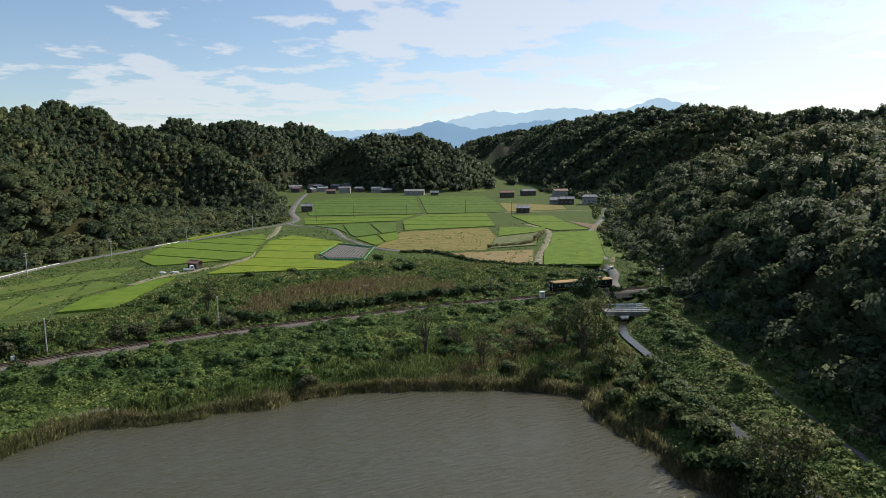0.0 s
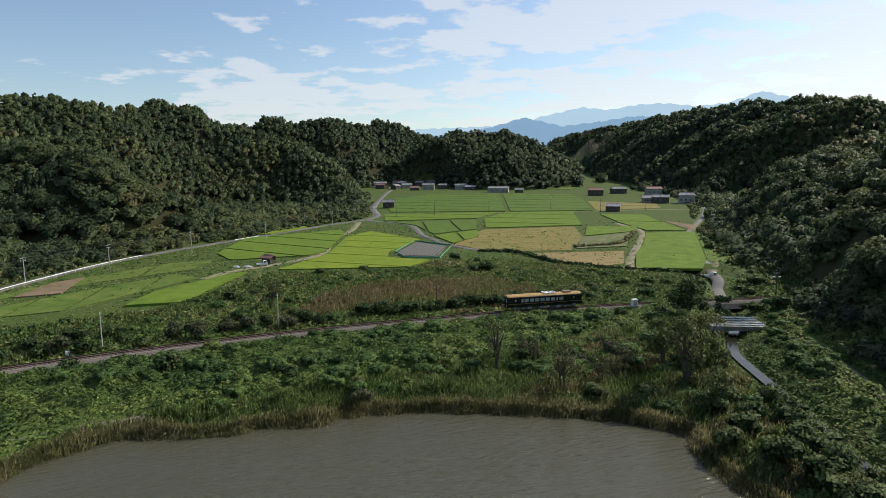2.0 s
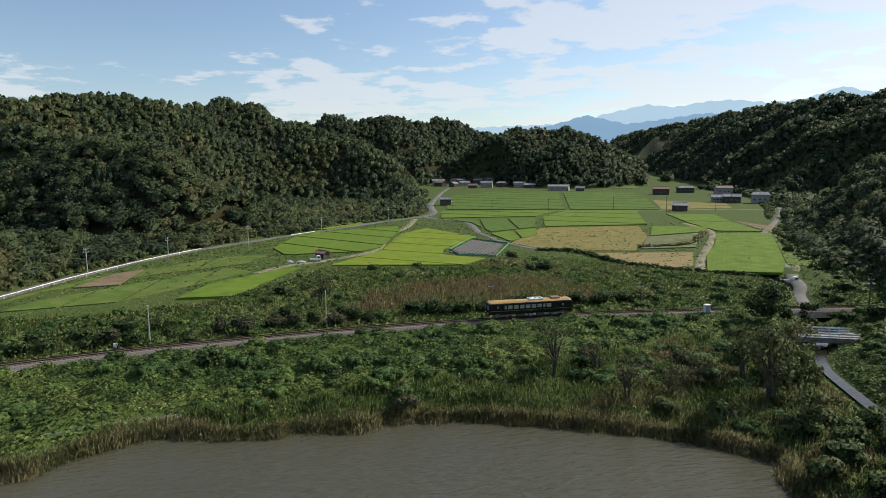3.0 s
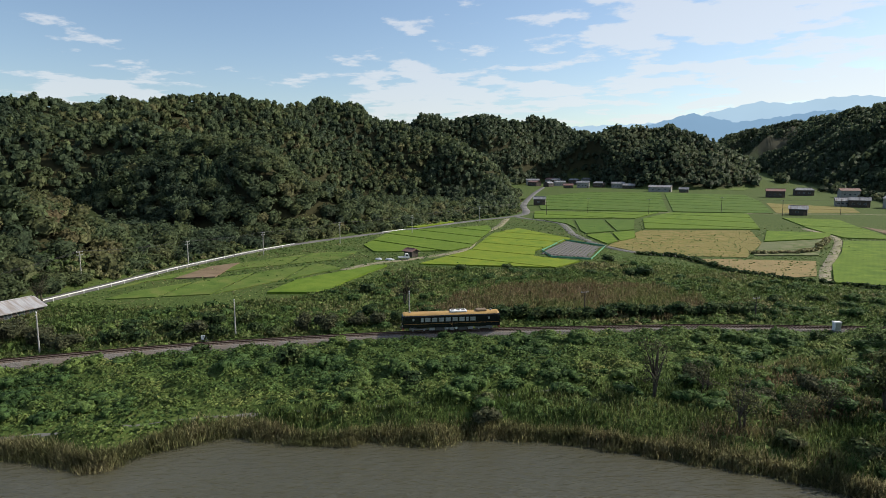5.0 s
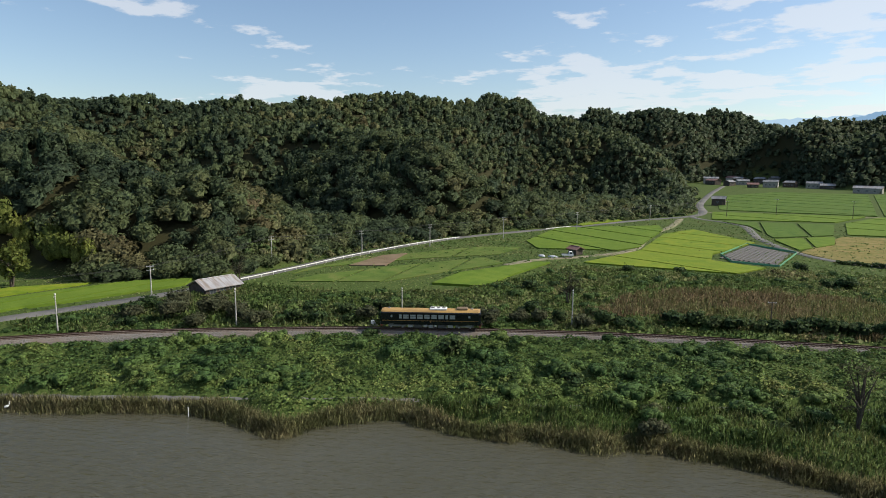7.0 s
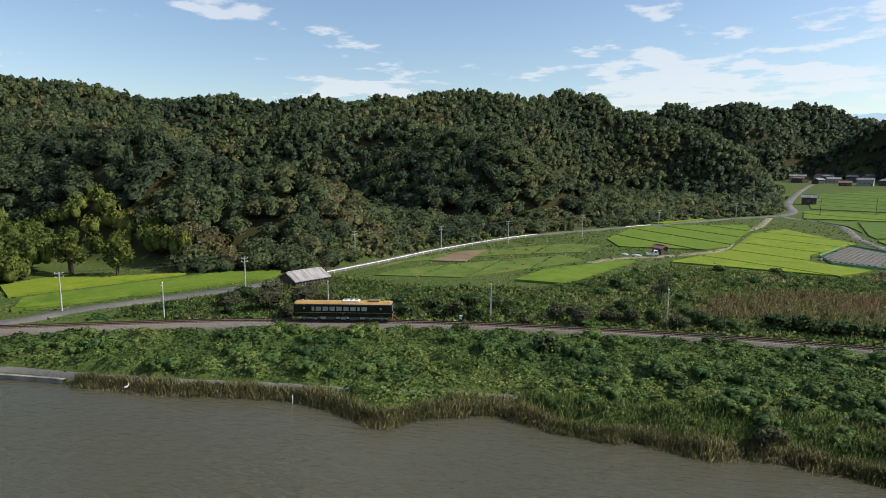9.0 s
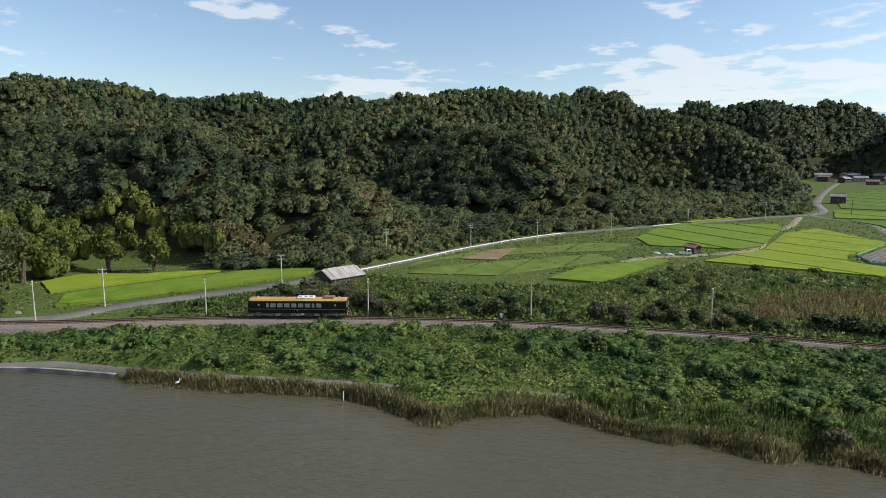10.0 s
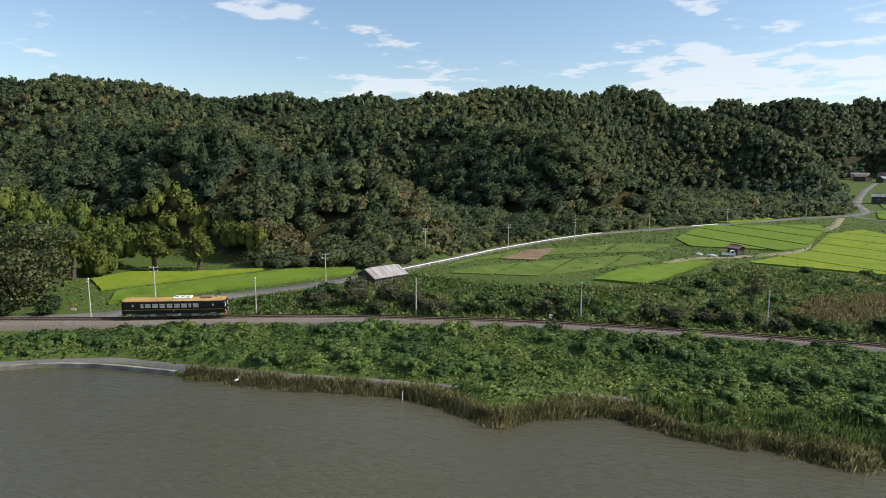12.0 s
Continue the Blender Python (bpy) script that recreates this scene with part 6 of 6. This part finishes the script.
# ---- vehicles ----
def small_truck(x, y, yaw, label):
    z = float(soil(np.array([x]), np.array([y]))[0])
    ob = thing("small_truck", label, "truck", m=pose(x, y, z + 0.08, 0, 0, yaw))
    tyre, glass = plain("tyre_rubber", (0.02, 0.02, 0.02), 0.9), plain("car_glass", (0.03, 0.04, 0.05), 0.1)
    bm = bmesh.new()
    side = [(0.35, 0.45), (1.65, 0.45), (1.68, 1.0), (1.35, 1.72), (0.45, 1.78), (0.35, 1.1)]
    a, b = [bm.verts.new((px, -0.72, pz)) for px, pz in side], [bm.verts.new((px, 0.72, pz)) for px, pz in side]
    bm.faces.new(a), bm.faces.new(b[::-1])
    for i in range(len(side)):
        bm.faces.new((a[i], b[i], b[(i + 1) % len(side)], a[(i + 1) % len(side)]))
    bmesh.ops.recalc_face_normals(bm, faces=bm.faces[:])
    cab = part("cab", bm, WHITE, ob)
    part("windscreen", boxed(-0.02, -0.62, 0, 0.02, 0.62, 0.62, m=pose(1.53, 0, 1.06, 0, -25, 0)), glass, cab)
    for s in (-1, 1):
        part("side_window", boxed(0.55, min(s * 0.70, s * 0.735), 1.12, 1.25, max(s * 0.70, s * 0.735), 1.6), glass, cab)
        part("headlight", boxed(1.62, s * 0.5 - 0.13, 0.72, 1.70, s * 0.5 + 0.13, 0.9), METAL, cab)
    bed = part("cargo_bed", boxed(-1.65, -0.72, 0.55, 0.3, 0.72, 0.66), WHITE, ob)
    for s in (-1, 1):
        part("drop_side", boxed(-1.65, min(s * 0.68, s * 0.72), 0.66, 0.3, max(s * 0.68, s * 0.72), 0.95), WHITE, bed)
    part("tailgate", boxed(-1.66, -0.72, 0.66, -1.62, 0.72, 0.95), WHITE, bed)
    for px in (-1.05, 1.05):
        for py in (-0.66, 0.66):
            wheel = part("wheel", rod(bmesh.new(), (px, py - 0.09, 0.27), (px, py + 0.09, 0.27), 0.28, n=14), tyre, ob)
            part("rim", rod(bmesh.new(), (px, py - 0.1, 0.27), (px, py + 0.1, 0.27), 0.15, n=10), METAL, wheel)


small_truck(-86.2, 190.5, 35, "small white pickup truck parked beside a field hut")
small_truck(47.2, 198.0, 8, "white pickup truck parked at the end of a farm lane")
bm = box(bmesh.new(), -1.1, -0.6, 0.25, 1.1, 0.6, 0.8, bevel=0.1)
box(bm, -0.6, -0.5, 0.8, 0.2, 0.5, 1.3, bevel=0.1)
machine = thing("farm_machine", "dark small farm tractor parked on the lane", "tractor", m=pose(44.0, 197.5, float(soil(np.array([44.0]), np.array([197.5]))[0]), 0, 0, 15))
part("body", bm, plain("dark_green_paint", (0.03, 0.05, 0.035), 0.5), machine)
for px, r in ((-0.7, 0.5), (0.8, 0.35)):
    for py in (-0.75, 0.75):
        part("wheel", rod(bmesh.new(), (px, py - 0.14, r), (px, py + 0.14, r), r, n=14), bpy.data.materials["tyre_rubber"], machine)
tarp = plain("silver_tarp", (0.42, 0.44, 0.47), 0.4)
for k, (x, y, yaw, l) in enumerate(((-90, 188.5, 10, 3.2), (-93.5, 188, -15, 2.6))):
    ob = thing("covered_pile", "low farm pile under a silver-grey sheet", "pile", m=pose(x, y, float(soil(np.array([x]), np.array([y]))[0]), 0, 0, yaw))
    bm = bmesh.new()
    bmesh.ops.create_icosphere(bm, subdivisions=2, radius=1, matrix=Matrix.Diagonal((l / 2, 0.9, 0.55, 1)))
    for q in bm.verts:
        q.co.z = max(-0.15, q.co.z + 0.06 * math.sin(q.co.x * 5 + q.co.y * 3))
    part("sheet", bm, tarp, ob)


# ---- railway ----
def build_track():
    line = TRACK_LINE
    track = thing("railway_track", "single railway line on grey ballast with rusty rails", "railway", kind="structure")
    v, f = sweep(line, [(2.6, -1.5), (1.95, -0.45), (1.45, 0.0), (-1.45, 0.0), (-1.95, -0.45), (-2.6, -1.5)], np.full(len(line), 2.3))
    part_mesh("ballast", mesh_np("ballast", v, f, BALLAST), track)
    v, f = sweep(line, [(1.12, -0.05), (1.0, 0.035), (-1.0, 0.035), (-1.12, -0.05)], np.full(len(line), 2.3))
    part_mesh("rusty_bed", mesh_np("rusty_bed", v, f, RUSTY), track, "rust-stained brown ballast between the rails")
    for s in (-0.5, 0.5):
        v, f = sweep(line, [(s + 0.035, 0.0), (s + 0.035, 0.15), (s - 0.035, 0.15), (s - 0.035, 0.0)], np.full(len(line), 2.42))
        part_mesh("rail", mesh_np("rail", v, f, RAIL), track)
    fine = chain(TRACK, 0.62)
    d = np.gradient(fine, axis=0)
    d /= np.hypot(*d.T)[:, None]
    n = np.c_[d[:, 1], -d[:, 0]]
    vs = []
    for z in (2.2, 2.42):
        for a, b in ((-1, -1), (1, -1), (1, 1), (-1, 1)):
            vs.append(np.c_[fine + d * 0.11 * a + n * 1.0 * b, np.full(len(fine), z)])
    v = np.stack(vs, 1).reshape(-1, 3)
    q = np.array([(4, 5, 6, 7), (0, 1, 5, 4), (1, 2, 6, 5), (2, 3, 7, 6), (3, 0, 4, 7)])
    f = (q[None] + 8 * np.arange(len(fine))[:, None, None]).reshape(-1, 4)
    ob = part_mesh("sleepers", mesh_np("sleepers", v, f, SLEEPER), track)
    ob["kind"] = "stuff"


build_track()


def build_train():
    L, W = 18.3, 2.75
    black = plain("black_gloss_paint", (0.008, 0.010, 0.012), 0.22)
    gold = material("gold_roof_paint", [(0.36, 0.22, 0.075), (0.46, 0.29, 0.10)], rough=0.55, scale=1.5, stretch=(0.4, 2, 1), big=(0.30, 0.19, 0.07), big_scale=0.5)
    brass = plain("brass_trim", (0.5, 0.26, 0.09), 0.35, 0.6)
    glass = plain("train_glass", (0.30, 0.32, 0.30), 0.15)
    dark = plain("underframe_grey", (0.07, 0.07, 0.07), 0.7)
    light_grey = plain("equipment_grey", (0.30, 0.30, 0.30), 0.6)
    train = thing("railcar", "black diesel railcar with a gold roof on the track", "train")
    # body with rounded shoulders
    bm = bmesh.new()
    prof = [(-W / 2, 0.95), (-W / 2, 3.1), (-W / 2 + 0.1, 3.28), (W / 2 - 0.1, 3.28), (W / 2, 3.1), (W / 2, 0.95)]
    ends = [(-L / 2, 0.93), (-L / 2 + 0.35, 1.0), (L / 2 - 0.35, 1.0), (L / 2, 0.93)]
    rings = [[bm.verts.new((x, y * s, z if z < 3 or s == 1 else z - 0.1)) for y, z in prof] for x, s in ends]
    for a, b in zip(rings[:-1], rings[1:]):
        for i in range(len(prof)):
            j = (i + 1) % len(prof)
            bm.faces.new((a[i], b[i], b[j], a[j]))
    bm.faces.new(rings[0]); bm.faces.new(rings[-1][::-1])
    bmesh.ops.recalc_face_normals(bm, faces=bm.faces)
    body = part("body", bm, black, train)
    # roof: an arched gold shell
    bm = bmesh.new()
    arch = [(-1.30, 3.27), (-1.12, 3.46), (-0.7, 3.60), (0, 3.66), (0.7, 3.60), (1.12, 3.46), (1.30, 3.27)]
    rings = [[bm.verts.new((x, y * s, 3.27 + (z - 3.27) * k)) for y, z in arch] for x, s, k in ((-L / 2 + 0.12, 0.9, 0.75), (-L / 2 + 0.5, 1, 1), (L / 2 - 0.5, 1, 1), (L / 2 - 0.12, 0.9, 0.75))]
    for a, b in zip(rings[:-1], rings[1:]):
        for i in range(len(arch) - 1):
            bm.faces.new((a[i], b[i], b[i + 1], a[i + 1]))
    bm.faces.new(rings[0]); bm.faces.new(rings[-1][::-1])
    bmesh.ops.recalc_face_normals(bm, faces=bm.faces)
    part("roof", bm, gold, train, "matt gold arched roof")
    # roof equipment
    ac = part("air_conditioner", boxed(-0.15, -0.85, 3.56, 2.95, 0.85, 3.86, bevel=0.05), WHITE, train, "white roof air conditioner")
    for x in (0.35, 1.4, 2.35):
        part("fan_grille", boxed(x - 0.3, -0.4, 3.855, x + 0.3, 0.4, 3.89), dark, ac)
    part("roof_box", boxed(4.7, -0.75, 3.52, 6.75, 0.75, 3.95, bevel=0.12), plain("brown_box", (0.16, 0.11, 0.06), 0.6), train, "dark bronze roof box")
    for x in (-7.7, 7.6):
        bm = rod(bmesh.new(), (x, 0, 3.5), (x, 0, 3.85), 0.22, 0.18, 10)
        part("roof_vent", bm, light_grey, train)
    # windows on both sides
    spans = [(0.185, 0.213), (0.226, 0.281), (0.297, 0.351), (0.367, 0.421), (0.437, 0.491), (0.508, 0.562), (0.578, 0.632), (0.648, 0.674), (0.69, 0.745)]
    for side in (-1, 1):
        y0, y1 = side * (W / 2 - 0.02), side * (W / 2 + 0.012)
        for a, b in spans:
            x0, x1 = (a - 0.5) * L, (b - 0.5) * L
            win = part("window_frame", boxed(x0 - 0.05, min(y0, y1), 2.0, x1 + 0.05, max(y0, y1), 2.85), black, train)
            part("pane", boxed(x0, min(y0, y1 + side * 0.006), 2.06, x1, max(y0, y1 + side * 0.006), 2.46), glass, win)
            part("pane", boxed(x0, min(y0, y1 + side * 0.006), 2.50, x1, max(y0, y1 + side * 0.006), 2.80), glass, win)
        for c in (-7.15, 7.05):
            door = part("door", boxed(c - 0.5, min(y0, y1), 1.0, c + 0.5, max(y0, y1), 3.0), black, train)
            part("pane", boxed(c - 0.17, min(y0, y1 + side * 0.006), 2.3, c + 0.17, max(y0, y1 + side * 0.006), 2.7), glass, door)
            part("door_sill", boxed(c - 0.5, min(y0, y1 + side * 0.02), 0.98, c + 0.5, max(y0, y1 + side * 0.02), 1.03), METAL, door)
        part("gold_stripe", boxed(-L / 2 + 0.3, min(y0, y1 + side * 0.004), 1.66, L / 2 - 0.3, max(y0, y1 + side * 0.004), 1.73), brass, train)
        part("crest", boxed(-0.1, min(y0, y1 + side * 0.008), 1.38, 0.12, max(y0, y1 + side * 0.008), 1.6, bevel=0.0), brass, train)
    # cab ends
    for e in (-1, 1):
        x = e * L / 2
        for c in (-0.85, 0.85):
            part("windscreen", boxed(min(x, x + e * 0.012), c - 0.38, 2.05, max(x, x + e * 0.012), c + 0.38, 2.85), glass, train)
            part("headlight", rod(bmesh.new(), (x, c, 1.35), (x + e * 0.06, c, 1.35), 0.13, n=10), WHITE, train)
        part("gangway_door", boxed(min(x, x + e * 0.08), -0.42, 1.0, max(x, x + e * 0.08), 0.42, 2.95, bevel=0.02), black, train)
        part("buffer_beam", boxed(min(x - e * 0.3, x + e * 0.05), -1.2, 0.55, max(x - e * 0.3, x + e * 0.05), 1.2, 0.95), plain("red_lead", (0.28, 0.08, 0.04), 0.7), train)
        part("coupler", boxed(min(x, x + e * 0.35), -0.14, 0.7, max(x, x + e * 0.35), 0.14, 0.95), dark, train)
    # bogies and boxes below the floor
    for c in (-6.2, 6.2):
        bogie = part("bogie", boxed(c - 1.7, -0.95, 0.45, c + 1.7, 0.95, 0.72, bevel=0.06), light_grey, train)
        for x in (c - 1.05, c + 1.05):
            bm = bmesh.new()
            for y in (-0.53, 0.53):
                rod(bm, (x, y - 0.06, 0.43), (x, y + 0.06, 0.43), 0.43, n=18)
            rod(bm, (x, -0.6, 0.43), (x, 0.6, 0.43), 0.08)
            part("wheelset", bm, RAIL, bogie)
            for y in (-1.0, 1.0):
                part("axle_box", boxed(x - 0.16, y - 0.1, 0.28, x + 0.16, y + 0.1, 0.58, bevel=0.03), light_grey, bogie)
    for a, b, z, mat in ((-4.2, -3.2, 0.40, light_grey), (-3.0, -1.5, 0.35, dark), (-1.3, -0.6, 0.45, light_grey), (-0.4, 0.5, 0.36, light_grey), (0.7, 1.1, 0.5, WHITE), (1.3, 2.9, 0.32, dark), (3.1, 4.1, 0.42, light_grey)):
        part("underfloor_box", boxed(a, -1.25, z, b, 1.25, 0.97, bevel=0.04), mat, train)
    train.scale = (0.91, 0.91, 0.91)
    return train


train = build_train()
RAIL_TOP = 2.57
TRAIN_S = [(0.0, 30.2, 152.9), (1.5, 8.2, 144.6), (2.0, 1.0, 141.9), (2.5, -6.2, 138.5), (3.5, -20.4, 131.2), (5.5, -46.9, 116.3), (6.5, -59.7, 107.9),
           (9.0, -88.3, 83.8), (9.5, -92.8, 78.2), (10.5, -103.2, 68.1), (12.0, -117.2, 51.3)]


def motions():
    line = chain(TRACK, 0.25)
    s = np.arange(len(line)) * 0.25
    known = [s[np.argmin(np.hypot(line[:, 0] - x, line[:, 1] - y))] for _, x, y in TRAIN_S]
    times = [t for t, _, _ in TRAIN_S]
    fit = np.polyfit(times, known, 3)
    rows = []
    for t in np.arange(0, 12.01, 0.5):
        c = np.polyval(fit, t)
        at = [np.array((np.interp(c + d, s, line[:, 0]), np.interp(c + d, s, line[:, 1]))) for d in (-6.2, 6.2)]
        mid, d = (at[0] + at[1]) / 2, at[1] - at[0]
        rows.append((float(t), pose(mid[0], mid[1], RAIL_TOP, 0, 0, math.degrees(math.atan2(d[1], d[0])))))
    walk(train, rows)


motions()
